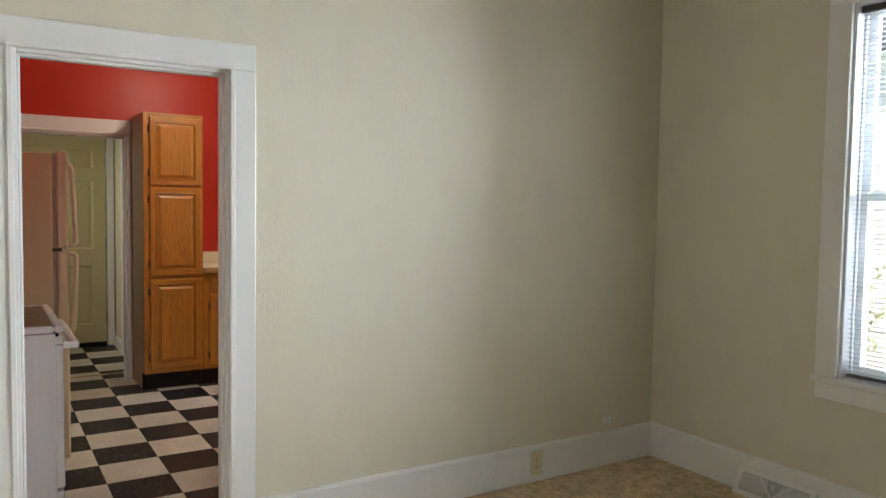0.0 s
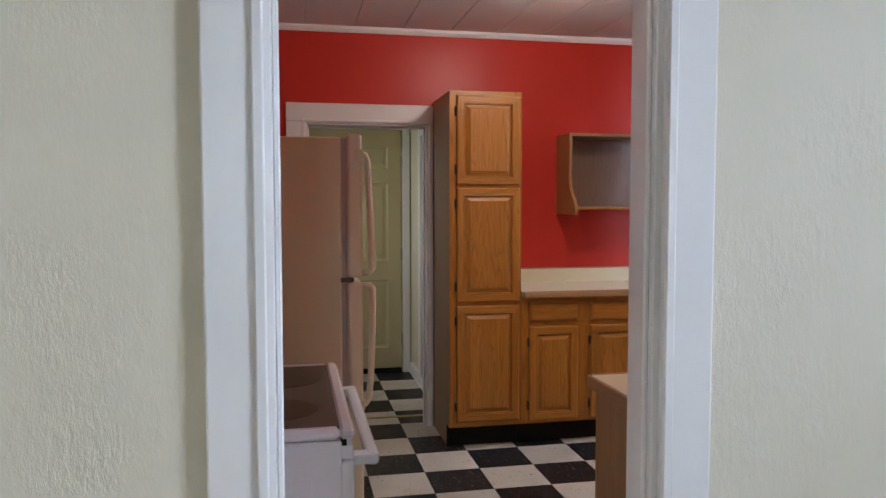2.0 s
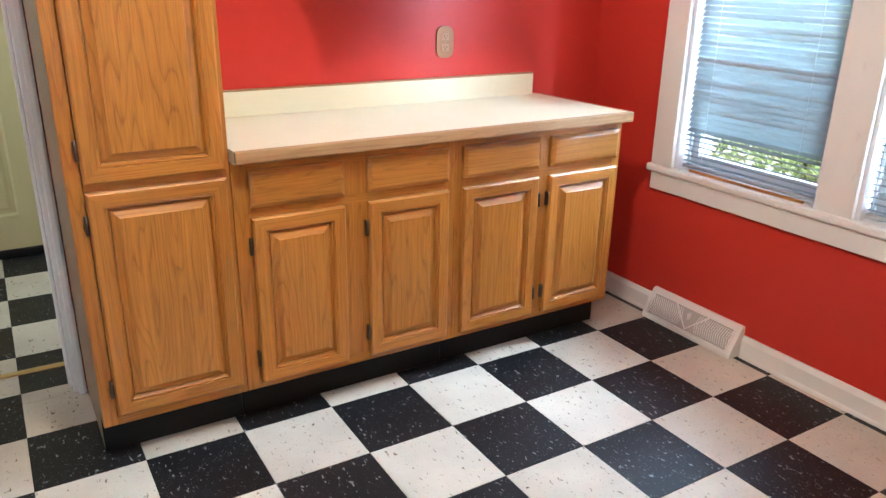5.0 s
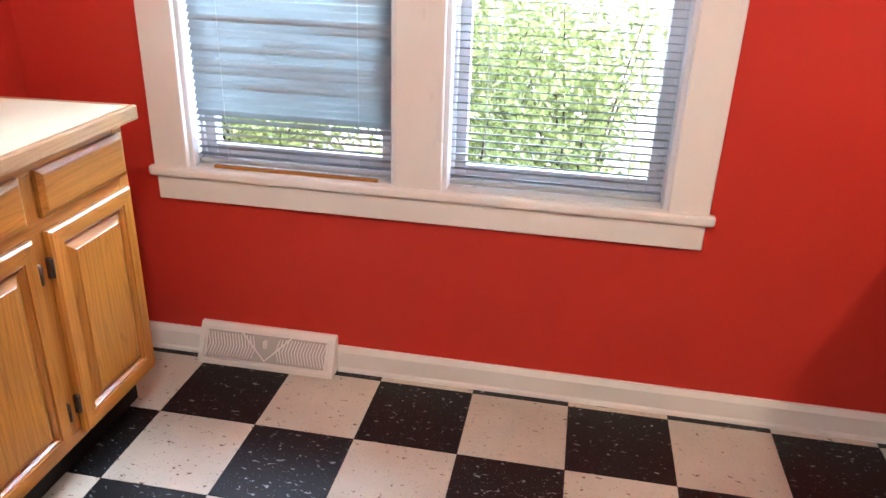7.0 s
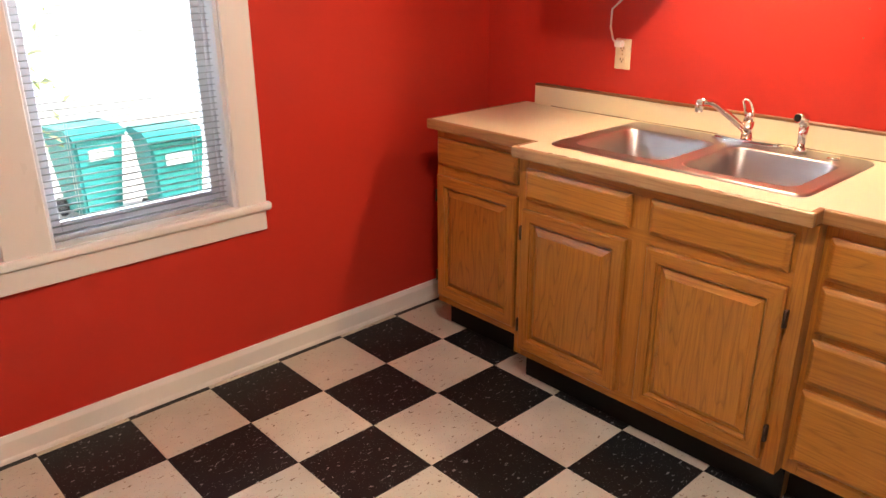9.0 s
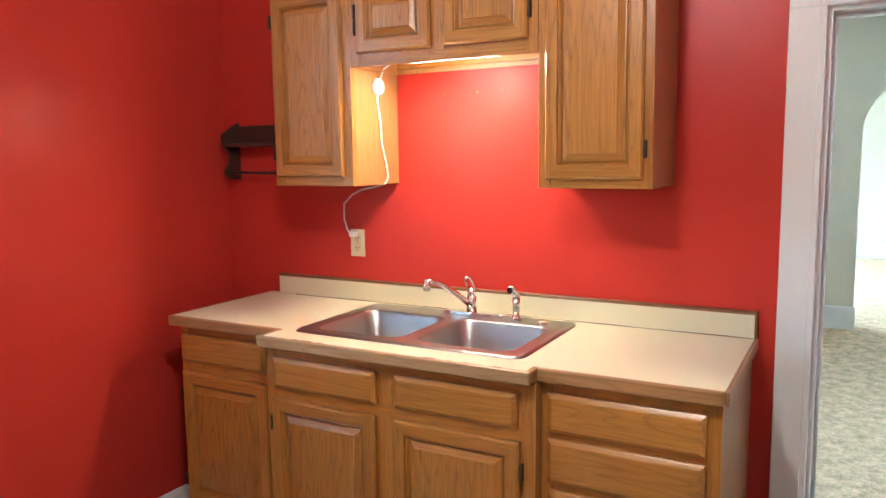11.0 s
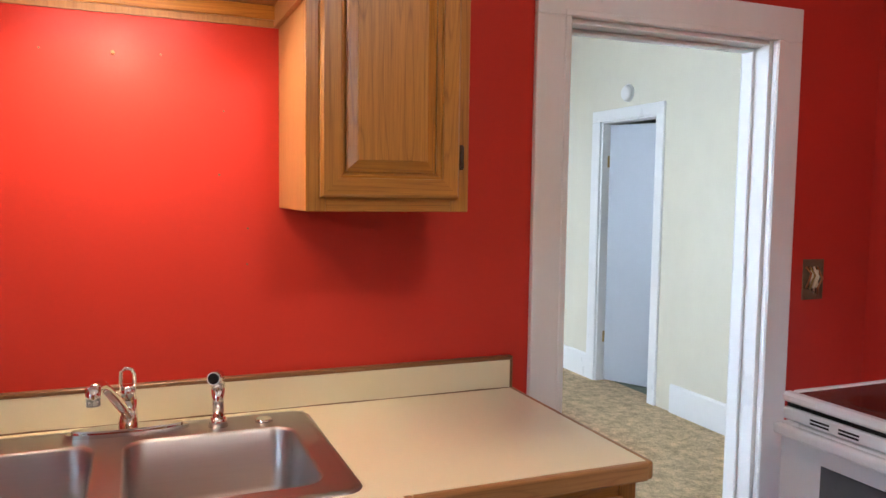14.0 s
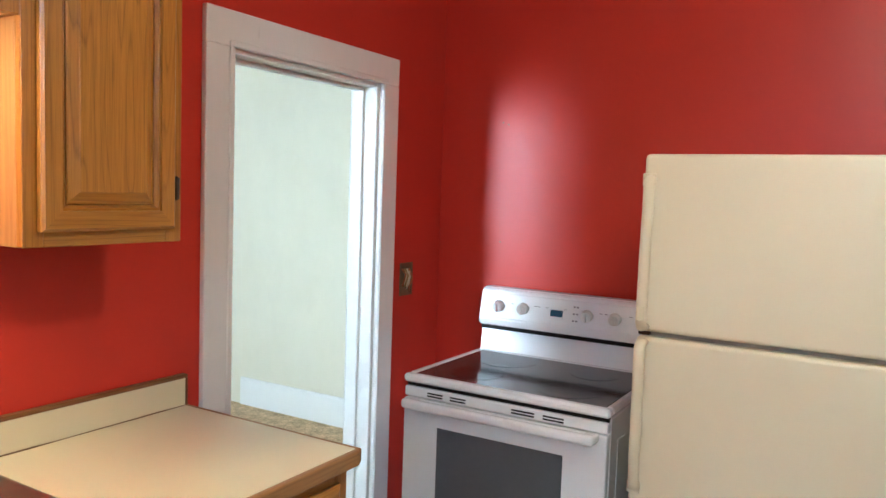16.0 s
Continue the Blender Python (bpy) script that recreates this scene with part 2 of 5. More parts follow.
ENAMEL = plain("white_enamel", (0.80, 0.81, 0.83), 0.2, vary=0.02, grain=40, relief=0.02)
PLASTIC = plain("white_plastic", (0.76, 0.75, 0.71), 0.4, vary=0.03)
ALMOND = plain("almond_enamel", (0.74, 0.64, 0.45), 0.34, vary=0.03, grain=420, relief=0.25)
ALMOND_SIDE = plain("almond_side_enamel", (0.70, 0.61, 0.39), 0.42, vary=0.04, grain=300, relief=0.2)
GASKET = plain("grey_gasket", (0.42, 0.36, 0.29), 0.6)
BLACK_GLASS = plain("black_ceramic_glass", (0.075, 0.065, 0.063), 0.1, vary=0.1, relief=0.0, rough_vary=0.03)
BURNER = plain("burner_disc_print", (0.02, 0.016, 0.015), 0.12, relief=0.0)
OVEN_GLASS = plain("grey_oven_glass", (0.10, 0.105, 0.115), 0.12, relief=0.0)
BLACK = plain("black_vinyl", (0.007, 0.007, 0.007), 0.45, vary=0.2, relief=0.1)
BLACK.node_tree.nodes["Principled BSDF"].inputs["Specular IOR Level"].default_value = 0.2
HINGE = plain("dark_bronze", (0.075, 0.05, 0.036), 0.4, 0.8)
BRASS = plain("old_brass", (0.45, 0.31, 0.12), 0.35, 1.0)
IVORY = plain("ivory_plastic", (0.70, 0.62, 0.42), 0.38, vary=0.03)
TAN_PLATE = plain("tan_plastic", (0.34, 0.15, 0.055), 0.5)
TAN_SOCKET = plain("pale_tan_plastic", (0.44, 0.24, 0.11), 0.5)
DOOR_GREEN = plain("pale_green_door_paint", (0.52, 0.46, 0.25), 0.4, vary=0.04, relief=0.12, stretch=(1, 1, 0.2))
# white paint greyed: shade of the turned-away dining door leaf is in the colour
DOOR_SHADED = plain("shaded_white_door_paint", (0.41, 0.43, 0.45), 0.4, vary=0.03, relief=0.12)
TILE_B = vinyl_tile("black_vinyl_tile", (0.007, 0.007, 0.008), (0.28, 0.28, 0.28), 0.664, 0.4)
TILE_W = vinyl_tile("off_white_vinyl_tile", (0.56, 0.52, 0.43), (0.17, 0.11, 0.07), 0.672, 0.38)
CARPET = carpet_mat("sculptured_carpet", (0.80, 0.60, 0.37))
CARPET_GREEN = carpet_mat("green_grey_carpet", (0.28, 0.32, 0.25))
SLAT = plain("blind_slat_paint", (0.44, 0.45, 0.45), 0.4, vary=0.02)
sn, sl = SLAT.node_tree.nodes, SLAT.node_tree.links
thin, both = sn.new("ShaderNodeBsdfTranslucent"), sn.new("ShaderNodeMixShader")
thin.inputs["Color"].default_value, both.inputs[0].default_value = (0.70, 0.80, 0.80, 1), 0.14
sl.new(sn["Principled BSDF"].outputs[0], both.inputs[1])
sl.new(thin.outputs[0], both.inputs[2])
sl.new(both.outputs[0], sn["Material Output"].inputs["Surface"])
SLAT_DARK = plain("dark_blind_rail", (0.06, 0.05, 0.045), 0.4)
VINYL_FRAME = plain("white_sash_paint", (0.74, 0.76, 0.78), 0.35, vary=0.03)
GLASS = glass_mat("window_glass")
TUBE = glow("lamp_diffuser", (1.0, 0.90, 0.72), 14.0)
GLOBE = glow("frosted_globe", (1.0, 0.88, 0.7), 4.0)
LCD = plain("blue_display", (0.02, 0.10, 0.16), 0.15, relief=0.0)
GREY_MARK = plain("grey_print", (0.28, 0.28, 0.30), 0.5)
REG_SHADE = plain("register_shadow_grey", (0.42, 0.41, 0.39), 0.6)
COPPER = plain("bare_wire", (0.45, 0.16, 0.06), 0.35, 0.6)
RAW = plain("raw_box", (0.16, 0.10, 0.05), 0.7, vary=0.3)
THRESH = plain("brass_threshold", (0.55, 0.42, 0.18), 0.35, 0.8)
TEAL = plain("teal_bin_plastic", (0.02, 0.26, 0.24), 0.45, vary=0.08)
TYRE = plain("black_rubber", (0.02, 0.02, 0.02), 0.7)
SIDING = plain("white_siding", (0.75, 0.75, 0.73), 0.6, vary=0.04)
CONCRETE = plain("pale_concrete", (0.48, 0.46, 0.42), 0.85, vary=0.12, grain=80, relief=0.5)
GRASS = plain("grass", (0.13, 0.19, 0.07), 0.9, vary=0.35, grain=45, relief=0.8)
BARK = plain("bark", (0.10, 0.07, 0.045), 0.85, vary=0.3, grain=60, relief=0.8)
LEAF = leaf_mat("shrub_leaf", (0.18, 0.24, 0.08), (0.50, 0.54, 0.26))
SHINGLE = plain("grey_shingle", (0.10, 0.10, 0.11), 0.9, vary=0.2)
PANE_DARK = plain("dark_far_glass", (0.03, 0.045, 0.06), 0.1)


# ---- building helpers ----
def root(name, m, label="", category="", group="", kind=""):
    ob = new(name)
    ob.empty_display_size = 0.1
    ob.matrix_basis = m
    return tagged(ob, label, category, group, kind)


def top_of(ob):
    while ob.parent:
        ob = ob.parent
    return ob


def finish(bm, name, mats):
    me = bpy.data.meshes.new(name)
    bmesh.ops.recalc_face_normals(bm, faces=bm.faces)
    bm.to_mesh(me)
    bm.free()
    for m in mats if isinstance(mats, (list, tuple)) else [mats]:
        me.materials.append(m)
    return me


def part(name, bm, mats, parent, label="", world_space=False):
    me = finish(bm, name, mats)
    if world_space:
        me.transform(top_of(parent).matrix_basis.inverted())
    ob = new(name, me)
    ob.parent = parent
    return tagged(ob, label) if label else ob


def solo(name, bm, mats, label="", category="", group="", kind=""):
    """A thing or a piece of the setting that is one mesh; its origin goes to the middle of its base."""
    me = finish(bm, name, mats)
    co = [v.co for v in me.vertices]
    base = Vector(((min(c.x for c in co) + max(c.x for c in co)) / 2, (min(c.y for c in co) + max(c.y for c in co)) / 2, min(c.z for c in co)))
    if kind != "structure":
        me.transform(Matrix.Translation(-base))
    ob = new(name, me)
    if kind != "structure":
        ob.location = base
    return tagged(ob, label, category, group, kind)


def box(bm, x0, x1, y0, y1, z0, z1, r=0.0, mi=0, seg=1):
    """Adds a box, its edges rounded by r."""
    t = bmesh.new()
    bmesh.ops.create_cube(t, size=1)
    for v in t.verts:
        v.co = Vector((x0 + (v.co.x + 0.5) * (x1 - x0), y0 + (v.co.y + 0.5) * (y1 - y0), z0 + (v.co.z + 0.5) * (z1 - z0)))
    if r:
        r = min(r, 0.45 * min(abs(x1 - x0), abs(y1 - y0), abs(z1 - z0)))
        bmesh.ops.bevel(t, geom=t.edges[:], offset=r, segments=seg, affect="EDGES", profile=0.5)
    merge(bm, t, mi)
    return bm


def merge(bm, t, mi=None, smooth=False):
    t.verts.index_update()
    vs = [bm.verts.new(v.co) for v in t.verts]
    for f in t.faces:
        g = bm.faces.new([vs[v.index] for v in f.verts])
        g.material_index = f.material_index if mi is None else mi
        g.smooth = smooth or f.smooth
    t.free()


def boxes(items, r=0.0):
    bm = bmesh.new()
    for it in items:
        box(bm, *it, r=r)
    return bm


def rod(bm, a, b, r0, r1=None, seg=12, mi=0):
    a, b = Vector(a), Vector(b)
    t = bmesh.new()
    bmesh.ops.create_cone(t, cap_ends=True, segments=seg, radius1=r0, radius2=r0 if r1 is None else r1, depth=(b - a).length)
    t.transform(Matrix.Translation((a + b) / 2) @ (b - a).to_track_quat("Z", "Y").to_matrix().to_4x4())
    for f in t.faces:
        f.smooth = len(f.verts) == 4
    merge(bm, t, mi)
    return bm


def tube(bm, pts, rad, seg=8, mi=0, flat=1.0):
    """A bent tube through pts; rad is a number or one for each point."""
    pts = [Vector(p) for p in pts]
    rings = []
    u = None
    for i, p in enumerate(pts):
        d = (pts[min(i + 1, len(pts) - 1)] - pts[max(i - 1, 0)]).normalized()
        if u is None:
            u = d.cross(Vector((0, 0, 1)) if abs(d.z) < 0.9 else Vector((0, 1, 0)))
        u = (u - d * u.dot(d)).normalized()
        w = u.cross(d)
        rr = rad[i] if isinstance(rad, (list, tuple)) else rad
        rings.append([bm.verts.new(p + rr * (math.cos(a) * u * flat + math.sin(a) * w)) for a in (2 * math.pi * k / seg for k in range(seg))])
    for a, b in zip(rings, rings[1:]):
        for k in range(seg):
            f = bm.faces.new((a[k], a[(k + 1) % seg], b[(k + 1) % seg], b[k]))
            f.smooth, f.material_index = True, mi
    for rg in (rings[0][::-1], rings[-1]):
        bm.faces.new(rg).material_index = mi
    return bm


def prism(bm, outline, axis, a0, a1, mi=0):
    """An outline of (u, v) pairs drawn out along axis from a0 to a1."""
    def at(u, v, a):
        return {"x": (a, u, v), "y": (u, a, v), "z": (u, v, a)}[axis]
    lo, hi = [bm.verts.new(at(u, v, a0)) for u, v in outline], [bm.verts.new(at(u, v, a1)) for u, v in outline]
    k = len(outline)
    for i in range(k):
        bm.faces.new((lo[i], lo[(i + 1) % k], hi[(i + 1) % k], hi[i])).material_index = mi
    bm.faces.new(lo[::-1]).material_index = mi
    bm.faces.new(hi).material_index = mi
    return bm


def rings(bm, steps, cap=True, side_mats=(0, 0, 0, 0), cap_mat=0, close_back=False):
    """Nested rectangles (x0, x1, z0, z1, y) facing -y, joined one to the next."""
    loops = []
    for x0, x1, z0, z1, y in steps:
        loops.append([bm.verts.new(p) for p in ((x0, y, z0), (x1, y, z0), (x1, y, z1), (x0, y, z1))])
    for a, b in zip(loops, loops[1:]):
        for k in range(4):
            bm.faces.new((a[k], a[(k + 1) % 4], b[(k + 1) % 4], b[k])).material_index = side_mats[k]
    if cap:
        bm.faces.new(loops[-1]).material_index = cap_mat
    if close_back:
        bm.faces.new(loops[0][::-1]).material_index = cap_mat
    return bm


def inset(x0, x1, z0, z1, y, d):
    return (x0 + d, x1 - d, z0 + d, z1 - d, y)


def panel_door(parent, x0, x1, z0, z1, y, hinges="", name="door", rail=0.052):
    """A mitred frame with a raised centre panel, its face at y - 0.019."""
    t = 0.019
    r = lambda d, dy: inset(x0, x1, z0, z1, y - t + dy, d)
    frame_mesh = rings(bmesh.new(), [r(0, t), r(0, 0.006), r(0.006, 0), r(rail - 0.012, 0), r(rail - 0.0115, 0.005), r(rail - 0.006, 0.003), r(rail, 0.012), r(rail, 0.018)], False, (1, 0, 1, 0))
    door = part(name, frame_mesh, [OAK_V, OAK_H], parent)
    part("panel", rings(bmesh.new(), [r(rail + 0.0025, 0.016), r(rail + 0.0025, 0.012), r(rail + 0.007, 0.0115), r(rail + 0.024, 0.002), r(rail + 0.026, -0.0005)], True, (1, 0, 1, 0), 0), [OAK_P, OAK_H], door)
    for z in (z0 + 0.09, z1 - 0.09):
        if hinges:
            hx = x0 - 0.006 if hinges == "l" else x1 + 0.006
            hm = box(bmesh.new(), hx - 0.005, hx + 0.005, y - 0.012, y + 0.001, z - 0.027, z + 0.027, 0.002)
            rod(hm, (hx, y - 0.013, z - 0.024), (hx, y - 0.013, z + 0.024), 0.005, seg=8)
            part("hinge", hm, HINGE, door, "dark bronze hinge")
    return door


def drawer_front(parent, x0, x1, z0, z1, y):
    r = lambda d, dy: inset(x0, x1, z0, z1, y - 0.019 + dy, d)
    return part("drawer", rings(bmesh.new(), [r(0, 0.019), r(0, 0.009), r(0.004, 0.006), r(0.012, 0.001), r(0.016, 0)]), OAK_H, parent)


def casing_board(bm, x0, x1, y0, y1, z0, z1):
    return box(bm, x0, x1, y0, y1, z0, z1, 0.004, seg=2)


def wall_mesh(axis, f0, f1, a0, a1, z0, z1, holes):
    """Boxes of a wall between f0 and f1 that runs along axis from a0 to a1, with holes (a0, a1, z0, z1) through it."""
    spans, at = [], a0
    for h0, h1, hz0, hz1 in sorted(holes):
        spans.append((at, h0, z0, z1))
        if hz0 > z0:
            spans.append((h0, h1, z0, hz0))
        if hz1 < z1:
            spans.append((h0, h1, hz1, z1))
        at = h1
    spans.append((at, a1, z0, z1))
    return [(s0, s1, f0, f1, b0, b1) if axis == "x" else (f0, f1, s0, s1, b0, b1) for s0, s1, b0, b1 in spans if s1 - s0 > 1e-4]


def bmesh_join(lists):
    return boxes([b for items in lists for b in items])


def wall(name, axis, f0, f1, a0, a1, z0, z1, holes, mat, label):
    return solo(name, boxes(wall_mesh(axis, f0, f1, a0, a1, z0, z1, holes)), mat, label, "wall", "", "structure")


# ---- the plan ----
KS, KN, KE, KW, KH = 3.165, 6.44, 3.29, -0.40, 2.535      # kitchen faces and ceiling
DN, DS, DW, DH = 3.055, -1.45, -1.38, 3.0                # dining room faces and ceiling
LS, LW, LN = -6.35, -2.6, -1.60                            # front room
MID = 3.11
DOOR_X0, DOOR_X1, DOOR_H = 0.073, 0.836, 1.962             # kitchen doorway
HALL_X0, HALL_X1, HALL_H = 0.205, 0.992, 1.955             # back hall doorway
KWIN = [(4.48, 5.13), (5.262, 5.92)]
WIN_Z0, WIN_Z1 = 0.665, 2.36
DWIN = (1.05, 1.955)
FWIN = (-1.75, -0.42, 0.70, 2.37)
LEWIN = (-5.2, -3.2)

wall("wall_kitchen_south", "x", MID, KS, KW - 0.12, KE, 0, KH + 0.1, [(DOOR_X0, DOOR_X1, 0, DOOR_H)], RED, "glossy red painted kitchen wall behind the sink")
wall("wall_dining_north", "x", DN, MID, DW - 0.12, KE, 0, DH + 0.1, [(DOOR_X0, DOOR_X1, 0, DOOR_H)], CREAM, "cream painted textured plaster wall around the kitchen doorway")
wall("wall_kitchen_north", "x", KN, KN + 0.14, KW - 0.12, KE + 0.2, 0, KH + 0.1, [(HALL_X0, HALL_X1, 0, HALL_H)], RED, "glossy red painted kitchen wall with the back hall doorway")
wall("wall_kitchen_east", "y", KE, KE + 0.2, MID, KN, -1.25, KH + 0.1, [(a, b, WIN_Z0, WIN_Z1) for a, b in KWIN], RED, "red painted kitchen wall with two windows")
wall("wall_kitchen_west", "y", KW - 0.12, KW, KS, KN, 0, KH + 0.1, [(5.2, 6.0, 0, 1.9)], RED, "glossy red painted kitchen wall behind the stove")
wall("wall_dining_east", "y", KE, KE + 0.2, DS - 0.15, MID, -1.25, DH + 0.1, [(*DWIN, WIN_Z0, WIN_Z1)], CREAM, "cream painted dining room wall with a window")
wall("wall_dining_west", "y", DW - 0.12, DW, DS, DN, 0, DH + 0.1, [(0.05, 0.74, 0, 2.03)], CREAM, "cream painted dining room wall with a side door")
wall("wall_living_south", "x", LS - 0.2, LS, LW - 0.12, KE + 0.2, -1.25, DH + 0.1, [FWIN], CREAM, "cream painted front wall with a wide window")
wall("wall_living_east", "y", KE, KE + 0.2, LS, DS - 0.15, -1.25, DH + 0.1, [(*LEWIN, 0.68, 2.38)], CREAM, "cream painted front room side wall")
wall("wall_living_west", "y", LW - 0.12, LW, LS, LN, 0, DH + 0.1, [], CREAM, "cream painted front room side wall")

# arch wall between dining and front room
bm = bmesh.new()
AX0, AX1, SPRING, RISE = -0.84, 0.705, 1.62, 0.53
AC, AHW = (AX0 + AX1) / 2, (AX1 - AX0) / 2
arc = [(AX0, 0.0)]
for k in range(41):
    a = math.pi * (1 - k / 40)
    arc.append((AC + AHW * math.copysign(abs(math.cos(a)) ** 0.77, math.cos(a)), SPRING + RISE * abs(math.sin(a)) ** 0.77))
arc.append((AX1, 0.0))
top = DH + 0.1
for y in (LN, DS):
    lo = [bm.verts.new((x, y, z)) for x, z in arc]
    hi = [bm.verts.new((x, y, top)) for x, z in arc]
    for i in range(1, len(arc) - 2):
        bm.faces.new((lo[i], lo[i + 1], hi[i + 1], hi[i]))
    for lx, i in ((LW - 0.12, 0), (KE, -1)):
        j = 1 if i == 0 else -2
        a, b = bm.verts.new((lx, y, 0)), bm.verts.new((lx, y, top))
        bm.faces.new((a, lo[i], lo[j], hi[j], b))
for i in range(len(arc) - 1):
    q = [bm.verts.new((arc[k][0], y, arc[k][1])) for k, y in ((i, LN), (i + 1, LN), (i + 1, DS), (i, DS))]
    bm.faces.new(q)
bmesh.ops.remove_doubles(bm, verts=bm.verts, dist=1e-5)
solo("wall_arch", bm, CREAM, "cream plaster wall with a wide rounded archway", "wall", "", "structure")

# back hall and the side room behind the dining room door
wall("wall_hall_east", "y", 1.12, 1.24, KN + 0.14, 8.19, 0, 2.5, [], PALE, "pale painted back hall wall")
# the west opening is added and out of view, to let the hall lamp in
wall("wall_hall_west", "y", -0.12, 0.0, KN + 0.14, 8.19, 0, 2.5, [(6.95, 7.75, 0.9, 2.1)], PALE, "pale painted back hall wall")
wall("wall_hall_north", "x", 8.07, 8.19, 0.0, 1.12, 0, 2.5, [], PALE, "pale painted back hall end wall")
solo("ceiling_hall", box(bmesh.new(), -0.12, 1.24, KN + 0.14, 8.19, 2.5, 2.6), CEIL2, "plain back hall ceiling", "ceiling", "", "structure")
wall("wall_side_room_west", "y", -3.12, -3.0, -1.0, 2.2, 0, 2.6, [], CREAM, "cream side room wall")
wall("wall_side_room_south", "x", -1.12, -1.0, -3.12, DW - 0.12, 0, 2.6, [], CREAM, "cream side room wall")
wall("wall_side_room_north", "x", 2.2, 2.32, -3.12, DW - 0.12, 0, 2.6, [], CREAM, "cream side room wall")
solo("ceiling_side_room", box(bmesh.new(), -3.12, DW - 0.12, -1.12, 2.32, 2.6, 2.7), CEIL2, "plain side room ceiling", "ceiling", "", "structure")
solo("floor_side_room", box(bmesh.new(), -3.12, DW - 0.12, -1.12, 2.32, -0.12, -0.004), CARPET_GREEN, "green-grey side room carpet", "floor", "", "structure")

solo("floor_carpet", boxes([(DW - 0.12, KE, LN, MID - 0.02, -0.12, 0.0), (LW - 0.12, KE, LS, LN, -0.12, 0.0)]), CARPET, "worn beige sculptured carpet", "floor", "", "structure")
solo("ceiling_dining", box(bmesh.new(), LW - 0.12, KE + 0.2, LS - 0.2, MID, DH, DH + 0.15), CEIL2, "plain plaster ceiling", "ceiling", "", "structure")

# kitchen ceiling: foot-wide fibre tiles with open joints
bm = bmesh.new()
x = KW
while x < KE - 0.01:
    y = KS
    off = 0.0
    while y < KN - 0.01:
        x1, y1 = min(x + 0.3048, KE), min(y + 1.2192, KN)
        box(bm, x + 0.0025, x1 - 0.0025, y + 0.001, y1 - 0.001, KH, KH + 0.012, 0.003)
        y = y1
    x += 0.3048
box(bm, KW - 0.12, KE + 0.2, MID, KN + 0.14, KH + 0.012, KH + 0.15)
solo("ceiling_kitchen", bm, CEIL, "white fibre tile ceiling with narrow joints", "ceiling", "", "structure")
bm = bmesh.new()
cove = [(0, 0), (-0.012, 0), (-0.030, 0.018), (-0.034, 0.034), (0, 0.034)]
prism(bm, [(KN + u, KH - 0.034 + v) for u, v in cove], "x", -0.01, KE)
prism(bm, [(6.38 + u, KH - 0.034 + v) for u, v in cove], "x", KW, -0.01)
prism(bm, [(KS - u, KH - 0.034 + v) for u, v in cove], "x", KW, KE)
prism(bm, [(KE + u, KH - 0.034 + v) for u, v in cove], "y", KS, KN)
prism(bm, [(KW - u, KH - 0.034 + v) for u, v in cove], "y", KS, 6.38)
solo("trim_ceiling", bm, WHITE, "narrow white painted ceiling moulding", "moulding", "", "structure")
solo("wall_chase", box(bmesh.new(), KW, -0.01, 6.38, KN, 0, KH, 0.004), WHITE, "white boxed-in chase in the kitchen corner", "wall", "", "structure")

# baseboards
bm = bmesh.new()
def base_run(bm, axis, face, out, a0, a1, h, shoe=True):
    prof = [(0, 0), (0.015, 0), (0.015, h - 0.014), (0.008, h), (0, h)]
    if shoe:
        prof = [(0, 0), (0.021, 0), (0.020, 0.010), (0.016, 0.018), (0.015, h - 0.02), (0.008, h), (0, h)]
    prism(bm, [(face + out * u, v) for u, v in prof], axis, a0, a1)
base_run(bm, "y", KE, -1, KS, 5.455, 0.092)
base_run(bm, "y", KE, -1, 5.93, KN, 0.092)
base_run(bm, "x", KS, 1, KW, -0.045, 0.092)
base_run(bm, "x", KN, -1, 2.99, KE, 0.092)
solo("baseboard_kitchen", bm, WHITE, "low white kitchen baseboard with a shoe strip", "baseboard", "", "structure")
bm = bmesh.new()
base_run(bm, "x", DN, -1, 0.95, KE, 0.195, False)
base_run(bm, "x", DN, -1, DW, -0.025, 0.195, False)
base_run(bm, "y", KE, -1, DS, DN, 0.195, False)
base_run(bm, "y", DW, 1, DS, -0.045, 0.195, False)
base_run(bm, "y", DW, 1, 0.97, DN, 0.195, False)
base_run(bm, "x", DS, 1, DW, AX0, 0.195, False)
base_run(bm, "x", DS, 1, AX1, KE, 0.195, False)
prism(bm, [(LN - 0.015, 0), (DS + 0.015, 0), (DS + 0.015, 0.195), (LN - 0.015, 0.195)], "x", AX0, AX0 + 0.015)
prism(bm, [(LN - 0.015, 0), (DS + 0.015, 0), (DS + 0.015, 0.195), (LN - 0.015, 0.195)], "x", AX1 - 0.015, AX1)
base_run(bm, "x", LS, 1, LW, KE, 0.195, False)
base_run(bm, "y", LW, 1, LS, LN, 0.195, False)
solo("baseboard_dining", bm, WHITE, "tall white painted baseboard", "baseboard", "", "structure")
bm = bmesh.new()
base_run(bm, "y", 1.12, -1, 6.6, 8.07, 0.1)
solo("baseboard_hall", bm, WHITE, "white back hall baseboard", "baseboard", "", "structure")


